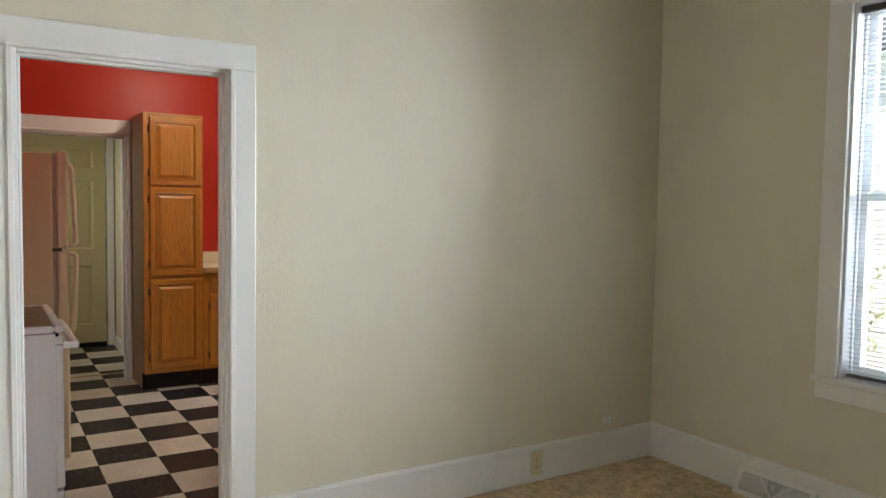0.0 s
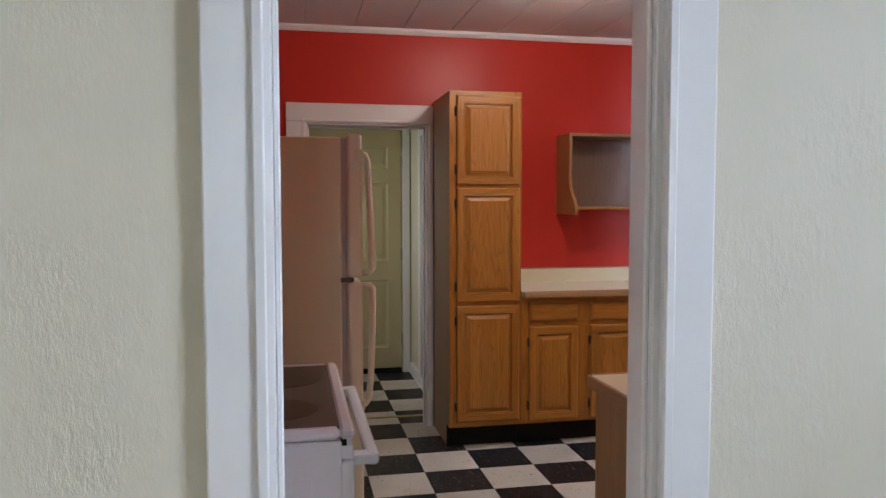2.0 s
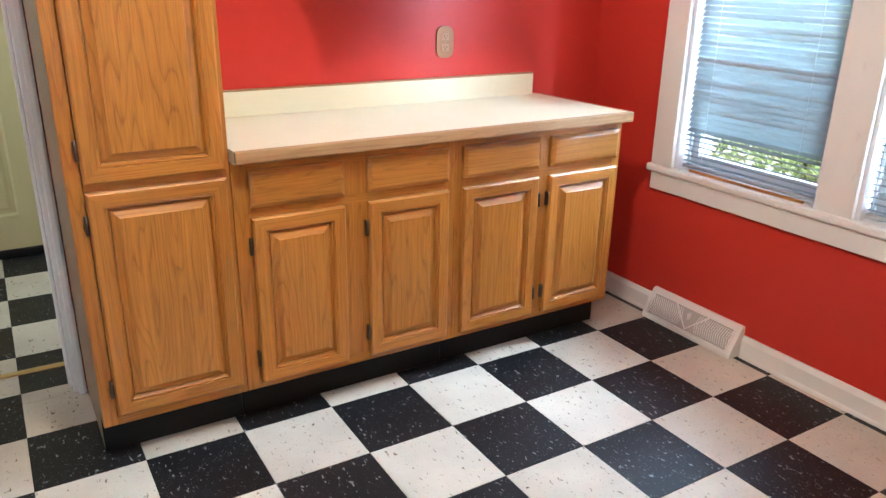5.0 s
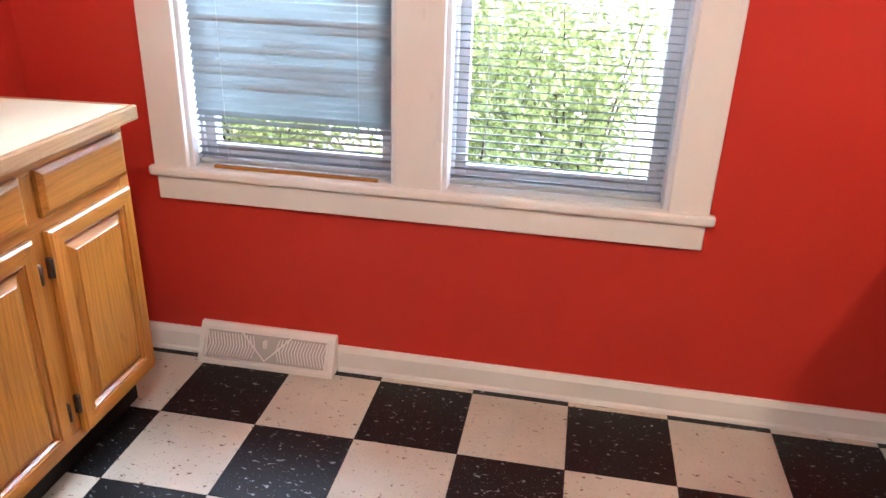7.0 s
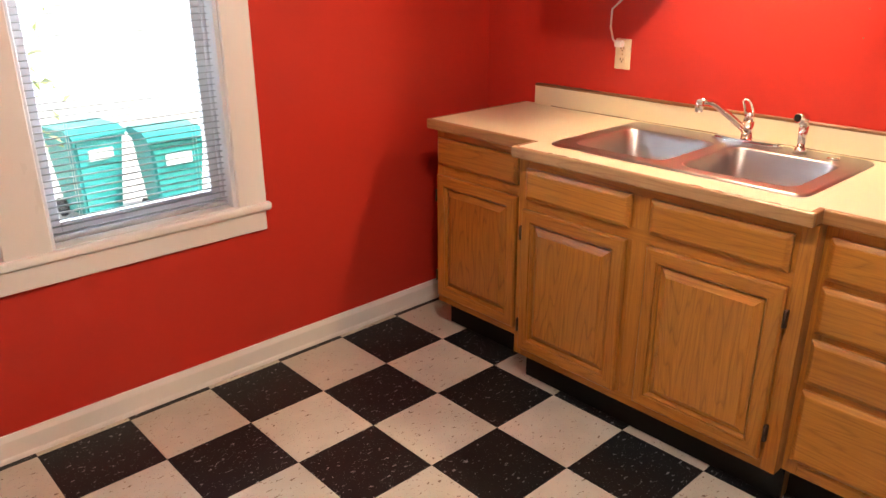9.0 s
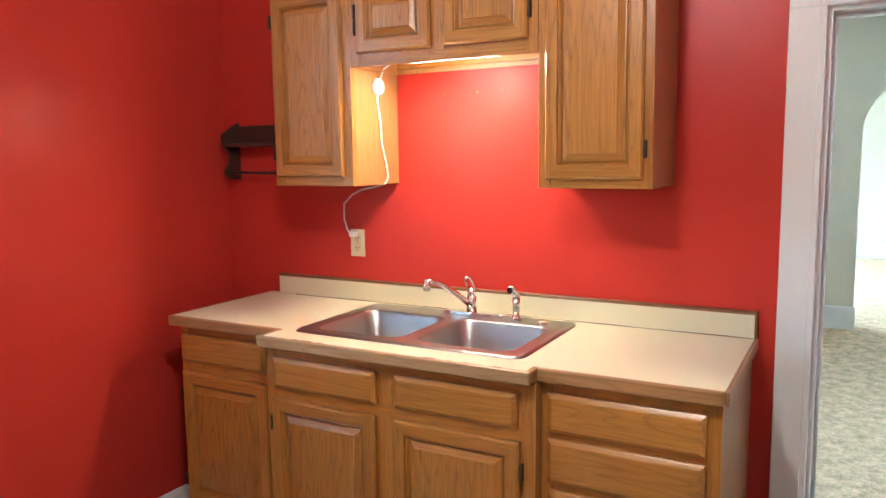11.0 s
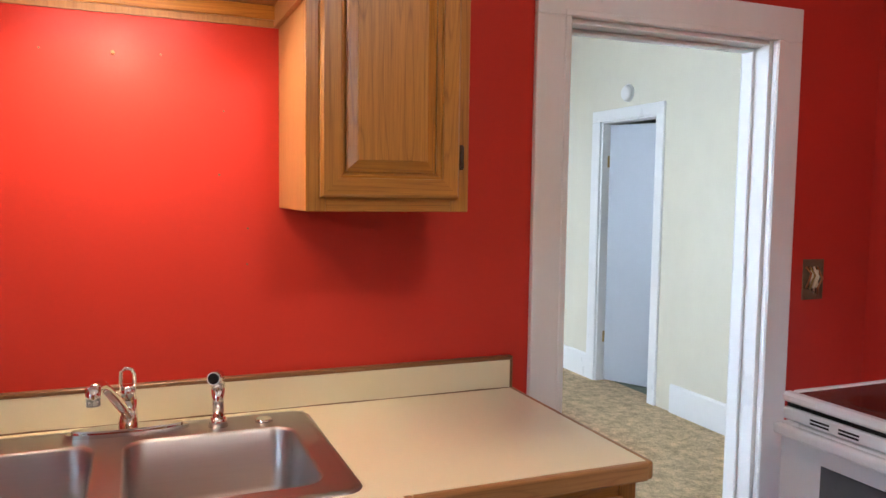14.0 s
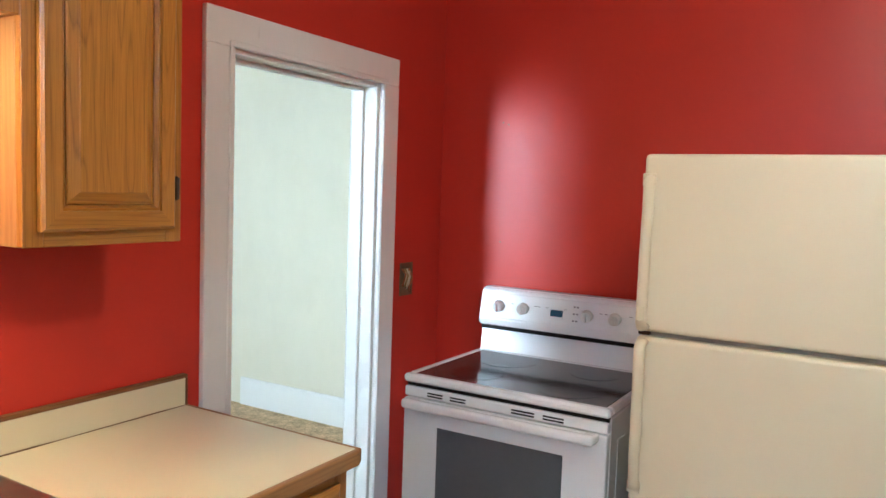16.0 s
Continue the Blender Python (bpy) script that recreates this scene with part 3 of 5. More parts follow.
# ---- doorways ----
def doorway(name, x0, x1, h, ya, yb, wa, wb, label, casing=0.105, right=None, stop=None):
    """Jamb, stop and casings of a doorway through a wall that lies between ya (front) and yb."""
    r = root(name, pose((x0 + x1) / 2, (ya + yb) / 2, 0), label, "doorway", "", "structure")
    t = 0.02
    right = casing if right is None else right
    bm = bmesh.new()
    box(bm, x0, x0 + t, ya, yb, 0, h, 0.002)
    box(bm, x1 - t, x1, ya, yb, 0, h, 0.002)
    box(bm, x0 + t, x1 - t, ya, yb, h - t, h, 0.002)
    part("jamb", bm, WHITE, r, "", True)
    ym = (ya + yb) / 2 if stop is None else ya + stop
    bm = bmesh.new()
    box(bm, x0 + t, x0 + t + 0.012, ym - 0.02, ym + 0.02, 0, h - t, 0.003)
    box(bm, x1 - t - 0.012, x1 - t, ym - 0.02, ym + 0.02, 0, h - t, 0.003)
    box(bm, x0 + t, x1 - t, ym - 0.02, ym + 0.02, h - t - 0.012, h - t, 0.003)
    part("stop", bm, WHITE, r, "", True)
    for y, out in ((ya, -1), (yb, 1)):
        bm = bmesh.new()
        f0, f1 = sorted((y, y + out * 0.02))
        e = 0.006
        casing_board(bm, x0 - casing + e, x0 + e, f0, f1, 0, h - e)
        casing_board(bm, x1 - e, x1 + right - e, f0, f1, 0, h - e)
        casing_board(bm, x0 - casing + e, x1 + right - e, f0, f1, h - e, h + casing - e)
        # back band bead on the inner edge
        g0, g1 = sorted((y + out * 0.02, y + out * 0.026))
        box(bm, x0 - 0.014, x0 + e, g0, g1, 0, h - e, 0.003)
        box(bm, x1 - e, x1 + 0.014, g0, g1, 0, h - e, 0.003)
        box(bm, x0 - 0.014, x1 + 0.014, g0, g1, h - e, h + 0.012, 0.003)
        part("casing", bm, WHITE, r, "", True)
    return r


doorway("door_1", DOOR_X0, DOOR_X1, DOOR_H, DN, KS, 0, 0, "white painted open doorway between dining room and kitchen", stop=0.034)
doorway("door_2", HALL_X0, HALL_X1, HALL_H, KN, KN + 0.14, 0, 0, "white painted open doorway to the back hall", 0.115, 0.026)

# kitchen west door casing, beyond the refrigerator
r = root("door_3", pose(KW, 5.6, 0), "white painted door behind the refrigerator", "door", "", "structure")
bm = bmesh.new()
casing_board(bm, KW, KW + 0.02, 5.99, 6.11, 0, 1.89)
casing_board(bm, KW, KW + 0.02, 5.09, 5.21, 0, 1.89)
casing_board(bm, KW, KW + 0.02, 5.09, 6.11, 1.89, 2.0)
part("casing", bm, WHITE, r, "", True)
part("door_panel", box(bmesh.new(), KW - 0.08, KW - 0.04, 5.2, 6.0, 0.01, 1.9, 0.003), DOOR_SHADED, r, "", True)


def six_panel(bm, w, h, t, cols):
    """A moulded panel door leaf, from x 0 to w, face at y 0 towards -y, with panels (x0, x1, z0, z1)."""
    box(bm, 0, w, 0.012, t, 0, h)
    xs = sorted({0, w, *[c[0] for c in cols], *[c[1] for c in cols]})
    zs = sorted({0, h, *[c[2] for c in cols], *[c[3] for c in cols]})
    for i in range(len(xs) - 1):
        for j in range(len(zs) - 1):
            cell = (xs[i], xs[i + 1], zs[j], zs[j + 1])
            if any(abs(cell[0] - c[0]) < 1e-6 and abs(cell[1] - c[1]) < 1e-6 and c[2] - 1e-6 <= cell[2] and cell[3] <= c[3] + 1e-6 for c in cols):
                continue
            box(bm, cell[0], cell[1], 0, 0.013, cell[2], cell[3])
    for c in cols:
        f = lambda d, y: inset(*c, y, d)
        rings(bm, [f(0, 0.0), f(0.012, 0.010), f(0.028, 0.010), f(0.045, 0.003)])
    return bm


r = root("door_4", pose(0.235, 8.03, 0), "closed pale green six-panel back door", "door", "", "structure")
w, h = 0.80, 2.065
pan = []
for a, b in ((0.11, 0.35), (0.45, 0.69)):
    pan += [(a, b, 0.22, 0.80), (a, b, 0.96, 1.62), (a, b, 1.74, 1.92)]
leaf = part("door_leaf", six_panel(bmesh.new(), w, h, 0.04, pan), DOOR_GREEN, r)
for z in (0.28, 1.02, 1.80):
    part("hinge", box(bmesh.new(), w - 0.002, w + 0.012, -0.006, 0.01, z - 0.05, z + 0.05, 0.003), STEEL, leaf, "steel hinge")
bm = bmesh.new()
casing_board(bm, w + 0.01, w + 0.075, -0.01, 0.03, 0, 2.07)
casing_board(bm, -0.10, -0.01, -0.01, 0.03, 0, 2.065)
casing_board(bm, -0.10, w + 0.075, -0.01, 0.03, 2.07, 2.122)
part("casing", bm, WHITE, r)
part("sweep", box(bmesh.new(), 0.0, w, -0.014, 0.0, 0.0, 0.045, 0.003), BLACK, r, "black rubber door sweep")
# dark strip fills the gap above the door casing
part("transom_board", box(bmesh.new(), -0.10, w + 0.075, -0.008, 0.03, 2.122, 2.26, 0.003), DARK_WOOD, r, "dark strip at the gap over the door")

# hall side door casing
bm = bmesh.new()
casing_board(bm, 1.10, 1.12, 7.46, 7.56, 0, 1.97)
casing_board(bm, 1.10, 1.12, 6.66, 6.76, 0, 1.97)
casing_board(bm, 1.10, 1.12, 6.66, 7.56, 1.97, 2.06)
r = root("door_5", pose(1.12, 7.1, 0), "white cased side door in the back hall", "door", "", "structure")
part("casing", bm, WHITE, r, "", True)
part("door_panel", box(bmesh.new(), 1.108, 1.118, 6.76, 7.46, 0.01, 1.97), DOOR_SHADED, r, "", True)
solo("threshold_strip", prism(bmesh.new(), [(6.665, 0.0015), (6.70, 0.0015), (6.695, 0.006), (6.67, 0.006)], "x", 0.0, 1.09), THRESH, "worn brass floor threshold strip in the hall doorway", "threshold")

# dining room side door, ajar
r = root("door_6", pose(DW, 0.39, 0), "white flush side door standing ajar, shade greyed into its colour", "door", "", "structure")
bm = bmesh.new()
box(bm, DW - 0.12, DW, 0.05, 0.07, 0, 2.03, 0.002)
box(bm, DW - 0.12, DW, 0.72, 0.74, 0, 2.03, 0.002)
box(bm, DW - 0.12, DW, 0.07, 0.72, 2.01, 2.03, 0.002)
part("jamb", bm, WHITE, r, "", True)
bm = bmesh.new()
casing_board(bm, DW, DW + 0.02, -0.05, 0.055, 0, 2.02)
casing_board(bm, DW, DW + 0.02, 0.735, 0.815, 0, 2.02)
casing_board(bm, DW, DW + 0.02, -0.05, 0.815, 2.02, 2.105)
part("casing", bm, WHITE, r, "", True)
bm = box(bmesh.new(), 0, 0.645, -0.035, 0, 0.012, 2.0, 0.003)
leaf = part("door_leaf", bm, DOOR_SHADED, r)
leaf.matrix_basis = r.matrix_basis.inverted() @ pose(DW - 0.085, 0.075, 0, 0, 0, 118)
for z in (0.35, 1.72):
    hm = box(bmesh.new(), DW - 0.082, DW - 0.05, 0.068, 0.076, z - 0.045, z + 0.045, 0.002)
    part("hinge", hm, BRASS, r, "brass hinge", True)


# ---- windows and blinds ----
def window(name, m, bays, z0, z1, label, casing=0.115, depth=0.2, rail=1.5, ext=0.03):
    """A sash window with its front at y 0 towards -y; bays are (x0, x1)."""
    r = root(name, m, label, "window", "", "structure")
    xa, xb = bays[0][0], bays[-1][1]
    t = 0.018
    bm = bmesh.new()
    for x0, x1 in bays:
        box(bm, x0, x0 + t, 0, depth, z0, z1, 0.002)
        box(bm, x1 - t, x1, 0, depth, z0, z1, 0.002)
        box(bm, x0 + t, x1 - t, 0, depth, z1 - t, z1, 0.002)
        box(bm, x0 + t, x1 - t, 0.06, depth + 0.03, z0 - 0.0, z0 + t, 0.002)
        for s in (x0 + t, x1 - t - 0.012):
            box(bm, s, s + 0.012, 0.055, 0.07, z0, z1 - t, 0.002)
            box(bm, s, s + 0.012, 0.115, 0.125, z0, z1 - t, 0.002)
    part("jamb", bm, VINYL_FRAME, r)
    bm = bmesh.new()
    e = 0.004
    casing_board(bm, xa - casing + e, xa + e, -0.02, 0, z0, z1 - e)
    casing_board(bm, xb - e, xb + casing - e, -0.02, 0, z0, z1 - e)
    for (a0, a1), (b0, b1) in zip(bays, bays[1:]):
        casing_board(bm, a1 - e, b0 + e, -0.02, 0, z0, z1 - e)
    casing_board(bm, xa - casing + e, xb + casing - e, -0.02, 0, z1 - e, z1 + 0.11)
    part("casing", bm, WHITE, r)
    bm = bmesh.new()
    box(bm, xa - casing - ext * 0.6 + e, xb + casing + ext * 0.6 - e, -0.032, 0.0, z0 - 0.03, z0 + 0.003, 0.011, seg=3)
    for x0, x1 in bays:
        box(bm, x0, x1, -0.001, 0.075, z0 - 0.03, z0 + 0.003)
    part("window_sill", bm, WHITE, r)
    part("apron", box(bmesh.new(), xa - casing + 0.008, xb + casing - 0.008, -0.018, 0, z0 - 0.105, z0 - 0.03, 0.003), WHITE, r)
    for x0, x1 in bays:
        for y, a, b in ((0.07, z0 + t, rail + 0.02), (0.09, rail - 0.02, z1 - t)):
            bm = bmesh.new()
            s = 0.045
            u0, u1 = x0 + t, x1 - t
            box(bm, u0, u0 + s, y, y + 0.02, a, b, 0.003)
            box(bm, u1 - s, u1, y, y + 0.02, a, b, 0.003)
            box(bm, u0 + s, u1 - s, y, y + 0.02, a, a + s, 0.003)
            box(bm, u0 + s, u1 - s, y, y + 0.02, b - 0.04, b, 0.003)
            sash = part("window_frame", bm, VINYL_FRAME, r)
            pane = part("pane", box(bmesh.new(), u0 + s - 0.004, u1 - s + 0.004, y + 0.008, y + 0.012, a + s - 0.004, b - 0.036), GLASS, sash)
            pane.visible_shadow = False
    return r


def blind(m, x0, x1, z0, z1, tilt, label, head=SLAT, pitch=0.0215, bunch=0, level=0):
    """A metal slat blind that hangs at y 0; bunch slats lie stacked on the bottom rail."""
    r = root("window_blind", m, label, "blind", "window blinds")
    part("head_rail", box(bmesh.new(), x0, x1, -0.018, 0.018, z1 - 0.03, z1, 0.003), head, r)
    part("bottom_rail", box(bmesh.new(), x0, x1, -0.012, 0.012, z0, z0 + 0.014, 0.004), head, r)
    bm = bmesh.new()
    n = 4
    c, s = math.cos(radians(tilt)), math.sin(radians(tilt))
    rows = []
    for i in range(n + 1):
        u = (i / n - 0.5) * 0.025
        w = 0.0022 * (1 - (2 * i / n - 1) ** 2)
        rows.append([bm.verts.new((x, u * c - w * s, u * s + w * c)) for x in (x0 + 0.002, x1 - 0.002)])
    for a, b in zip(rows, rows[1:]):
        bm.faces.new((a[0], a[1], b[1], b[0])).smooth = True
    bmesh.ops.solidify(bm, geom=bm.faces[:], thickness=0.0006)
    me = finish(bm, "slat", SLAT)
    z = z0 + 0.026
    k = 0
    while z < z1 - 0.035:
        ob = new("slat", me)
        ob.parent = r
        ob.location = (0, 0, z)
        flat = -tilt * max(0.0, min(1.0, (level - k) / 3))
        ob.rotation_euler = (radians(flat + random.uniform(-0.12, 0.12)), radians(random.uniform(-0.05, 0.05)), 0)
        k += 1
        z += 0.007 if k < bunch else pitch
    for f in (0.16, 0.84):
        x = x0 + (x1 - x0) * f
        bm = bmesh.new()
        for y in (-0.0135, 0.0135):
            rod(bm, (x, y, z0 + 0.01), (x, y, z1 - 0.02), 0.0008, seg=5)
        part("ladder_cord", bm, PLASTIC, r)
    return r


def east(y):
    return pose(KE, y, 0, 0, 0, -90)


YM = (KWIN[0][0] + KWIN[1][1]) / 2
kb = [(YM - b, YM - a) for a, b in reversed(KWIN)]
window("window_1", east(YM), kb, WIN_Z0, WIN_Z1, "white painted double window in the red kitchen wall", 0.112)
window("window_2", east(sum(DWIN) / 2), [(-(DWIN[1] - DWIN[0]) / 2, (DWIN[1] - DWIN[0]) / 2)], WIN_Z0 + 0.01, WIN_Z1, "white painted dining room window", 0.105)
fm = pose((FWIN[0] + FWIN[1]) / 2, LS, 0, 0, 0, 180)
fw = (FWIN[1] - FWIN[0]) / 2
window("window_3", fm, [(-fw, fw)], FWIN[2], FWIN[3], "wide white painted front window", 0.1, rail=2.29)
lm = east(sum(LEWIN) / 2)
lw = (LEWIN[1] - LEWIN[0]) / 2
# windows out of view, added so the front room gets side light
window("window_4", lm, [(-lw, -0.05), (0.05, lw)], 0.68, 2.38, "unseen front room side windows, added to let light in", 0.1)
half_closed = None
for (a, b), tilt, bunch, lab in ((kb[0], 50, 0, "white metal slat blind, half closed, over the kitchen window"), (kb[1], -3, 0, "white metal slat blind with open slats over the kitchen window")):
    hung = blind(east(YM) @ pose(0, 0.035, 0), a + 0.022, b - 0.022, WIN_Z0 + 0.012, WIN_Z1 - 0.02, tilt, lab, bunch=bunch, level=7 if tilt > 30 else 0)
    half_closed = half_closed or hung
part("lift_cord", tube(bmesh.new(), [(-0.150, -0.022, WIN_Z1 - 0.05), (-0.147, -0.024, 1.9), (-0.145, -0.024, 1.425)], 0.0012, 5), PLASTIC, half_closed)
part("tassel", rod(bmesh.new(), (-0.145, -0.024, 1.428), (-0.145, -0.024, 1.385), 0.004, 0.0075, 10), OAK_V, half_closed, "small turned wooden cord tassel")
dw = (DWIN[1] - DWIN[0]) / 2
blind(east(sum(DWIN) / 2) @ pose(0, 0.035, 0), -dw + 0.022, dw - 0.022, WIN_Z0 + 0.02, WIN_Z1 - 0.02, -4, "white metal slat blind with a dark rail over the dining window", SLAT_DARK)
blind(fm @ pose(0, 0.035, 0), -fw + 0.022, fw - 0.022, FWIN[2] + 0.012, FWIN[3] - 0.02, -4, "white metal slat blind over the front window")
# thin wooden slip left on the sill and a small latch on the casing
solo("wooden_strip", box(bmesh.new(), KE - 0.001, KE + 0.012, 5.32, 5.84, WIN_Z0 + 0.003, WIN_Z0 + 0.013, 0.002), OAK_Y, "thin raw wooden strip lying on the window sill", "strip")
bm = box(bmesh.new(), KE - 0.014, KE, 6.050, 6.075, 1.515, 1.53, 0.002)
rod(bm, (KE - 0.012, 6.07, 1.522), (KE - 0.012, 6.10, 1.522), 0.004, seg=8)
solo("curtain_hook", bm, BRASS, "small brass curtain hook on the window casing", "hook")


# ---- kitchen cabinets ----
def carcass(r, w, z0, z1, depth, side=OAK_SIDE, toe=True, rails=(), lid=True, floor_at=0.02):
    """Sides, back and face frame of a cabinet; front of the frame at y 0, depth to +y."""
    for x in (0.0, w - 0.012):
        bm = box(bmesh.new(), x, x + 0.012, 0.018, depth, z0, z1, 0.001)
        if toe:
            box(bm, x + 0.0005, x + 0.0115, 0.092, depth, 0.0, z0 + 0.005)
        part("side_panel", bm, side, r)
    part("back_panel", box(bmesh.new(), 0.012, w - 0.012, depth - 0.008, depth, z0, z1), side, r)
    part("bottom_panel", box(bmesh.new(), 0.012, w - 0.012, 0.018, depth - 0.008, z0 + floor_at, z0 + floor_at + 0.012), side, r)
    if lid:
        part("top_panel", box(bmesh.new(), 0.012, w - 0.012, 0.018, depth - 0.008, z1 - 0.012, z1), side, r)
    bm = bmesh.new()
    f = 0.042
    box(bm, 0.004, w - 0.004, 0.0022, 0.016, z0 + 0.002, z1 - 0.002, 0, 0)
    box(bm, 0, f, 0, 0.018, z0, z1, 0.0015, 0)
    box(bm, w - f, w, 0, 0.018, z0, z1, 0.0015, 0)
    for a, b in [(z0, z0 + 0.035), (z1 - 0.035, z1), *rails]:
        box(bm, f, w - f, 0.0005, 0.018, a, b, 0.001, 1)
    part("face_frame", bm, [OAK_V, OAK_H], r)
    if toe:
        part("toe_kick", box(bmesh.new(), 0.0, w, 0.075, 0.09, 0.0, z0 + 0.01, 0.002), BLACK, r, "black vinyl toe kick")


def cabinet(name, m, w, z0, z1, depth, doors, drawers, label, rails=(), mullions=(), side=OAK_SIDE, toe=True, group="kitchen cabinets"):
    r = root(name, m, label, "cabinet", group)
    carcass(r, w, z0, z1, depth, side, toe, rails, name != "sink_cabinet", 0.05 if z0 > 1.8 else 0.02)
    for x in mullions:
        part("mullion", box(bmesh.new(), x - 0.025, x + 0.025, 0.0008, 0.018, z0 + 0.035, z1 - 0.035, 0.001), OAK_V, r)
    for x0, x1, a, b, hg in doors:
        panel_door(r, x0, x1, a, b, -0.0005, hg)
    for x0, x1, a, b in drawers:
        drawer_front(r, x0, x1, a, b, -0.0005)
    return r


NY = 5.935
SIDE_TAN = oak("tan_veneer_side", 2, (0.36, 0.24, 0.13), (0.28, 0.17, 0.085), 0.5)
cabinet("pantry_cabinet", pose(1.015, NY, 0), 0.432, 0.13, 2.09, KN - NY, [(0.042, 0.418, 1.552, 2.062, "l"), (0.042, 0.418, 0.872, 1.535, "l"), (0.042, 0.418, 0.165, 0.848, "l")], [], "tall honey oak pantry cabinet with three raised-panel doors", [(1.525, 1.56), (0.845, 0.88)], (), SIDE_TAN)
NB = 1.449
for x0, x1, ds in ((NB, 2.22, [(1.498, 1.802, "l"), (1.884, 2.192, "l")]), (2.2205, 2.988, [(2.25, 2.582, "r"), (2.634, 2.966, "l")])):
    cabinet("base_cabinet", pose(x0, NY, 0), x1 - x0, 0.13, 0.885, KN - NY, [(a - x0, b - x0, 0.152, 0.712, hg) for a, b, hg in ds], [(a - x0, b - x0, 0.744, 0.858) for a, b, hg in ds], "honey oak base cabinet with two drawers over two raised-panel doors", [(0.712, 0.745)], [(ds[0][1] + ds[1][0]) / 2 - x0])


def worktop(name, outline, z, label, splash, edges):
    """A laminate top over outline, wooden edging along the given sides, and an upstand."""
    r = root(name, pose(outline[0][0], outline[0][1], 0.885), label, "worktop")
    bm = prism(bmesh.new(), outline, "z", 0.887, z)
    part("top", bm, LAMINATE, r, "cream laminate top", True)
    for a, b in edges:
        a, b = Vector((*a, 0)), Vector((*b, 0))
        along = (b - a).normalized()
        bm = bmesh.new()
        L = (b - a).length
        box(bm, 0, L, -0.018, 0.0, -0.038, 0.001, 0.005, seg=2)
        bm.transform(Matrix.Translation((a.x, a.y, z)) @ Matrix.Rotation(math.atan2(along.y, along.x), 4, "Z"))
        part("edging", bm, OAK_EDGE if abs(along.x) > abs(along.y) else OAK_EDGE_Y, r, "worn oak edging", True)
    sx0, sx1, sy0, sy1, sz = splash
    part("upstand", box(bmesh.new(), sx0, sx1, sy0, sy1, z, sz - 0.006, 0.001), LAMINATE, r, "", True)
    part("upstand_cap", box(bmesh.new(), sx0, sx1, sy0 - 0.001, sy1 + 0.001, sz - 0.006, sz, 0.001), OAK_EDGE, r, "", True)
    return r


CZ = 0.927
worktop("worktop", [(1.452, 5.902), (2.978, 5.902), (2.945, KN), (1.452, KN)], CZ, "cream laminate worktop with chipped oak edging", (1.452, 2.915, KN - 0.02, KN, 1.021), [((1.452, 5.902), (2.996, 5.902)), ((2.978, 5.902), (2.945, KN))])

# south run: drawers, sink base, narrow cabinet; fronts look north
def south(x, y):
    return pose(x, y, 0, 0, 0, 180)


cabinet("drawer_cabinet", south(1.50, 3.77), 0.496, 0.13, 0.885, 3.77 - KS, [], [(0.02, 0.458, 0.736, 0.852), (0.02, 0.458, 0.582, 0.716), (0.02, 0.458, 0.43, 0.562), (0.02, 0.458, 0.18, 0.408)], "honey oak cabinet with four drawers beside the doorway", [(0.716, 0.738), (0.56, 0.584), (0.406, 0.432)])
cabinet("sink_cabinet", south(2.505, 3.815), 1.004, 0.13, 0.885, 3.815 - KS, [(0.03, 0.455, 0.165, 0.705, "l"), (0.53, 0.957, 0.165, 0.705, "r")], [(0.04, 0.46, 0.744, 0.852), (0.53, 0.95, 0.744, 0.852)], "honey oak sink cabinet with two raised-panel doors", [(0.705, 0.746)], [0.494])
cabinet("narrow_cabinet", south(3.04, 3.71), 0.534, 0.13, 0.885, 3.71 - KS, [(0.012, 0.445, 0.165, 0.70, "l")], [(0.012, 0.445, 0.742, 0.852)], "honey oak base cabinet with one drawer and one door", [(0.70, 0.744)])

SINK = (1.585, 2.43, 3.235, 3.742)
r = root("sink_worktop", pose(2.0, 3.4, 0.885), "cream laminate sink worktop with worn oak edging", "worktop")
bm = bmesh.new()
a0, a1, b0, b1 = SINK[0] + 0.018, SINK[1] - 0.018, SINK[2] + 0.018, SINK[3] - 0.018
box(bm, 0.998, 1.52, KS, 3.789, 0.887, CZ)
box(bm, 1.52, a0, KS, 3.842, 0.887, CZ)
box(bm, a0, a1, KS, b0, 0.887, CZ)
box(bm, a0, a1, b1, 3.842, 0.887, CZ)
box(bm, a1, 2.49, KS, 3.842, 0.887, CZ)
box(bm, 2.49, 3.045, KS, 3.736, 0.887, CZ)
bmesh.ops.remove_doubles(bm, verts=bm.verts, dist=1e-5)
part("top", bm, LAMINATE, r, "cream laminate top", True)
for x0, x1, y0, y1, mt in ((1.000, 1.503, 3.789, 3.807, OAK_TRIM), (1.503, 1.521, 3.789, 3.842, OAK_TRIM_Y), (1.503, 2.508, 3.842, 3.860, OAK_EDGE), (2.49, 2.508, 3.736, 3.842, OAK_TRIM_Y), (2.508, 3.058, 3.736, 3.754, OAK_TRIM), (3.045, 3.058, KS, 3.736, OAK_TRIM_Y), (0.985, 0.998, KS, 3.800, OAK_TRIM_Y)):
    part("edging", box(bmesh.new(), x0, x1, y0, y1, CZ - 0.038, CZ + 0.001, 0.005, seg=2), mt, r, "worn oak edging", True)
part("upstand", box(bmesh.new(), 0.998, 2.985, KS, KS + 0.02, CZ, 1.008, 0.001), LAMINATE, r, "", True)
part("upstand_cap", box(bmesh.new(), 0.990, 2.985, KS, KS + 0.0215, 1.005, 1.016, 0.002), OAK_CAP, r, "dark oak cap strip", True)
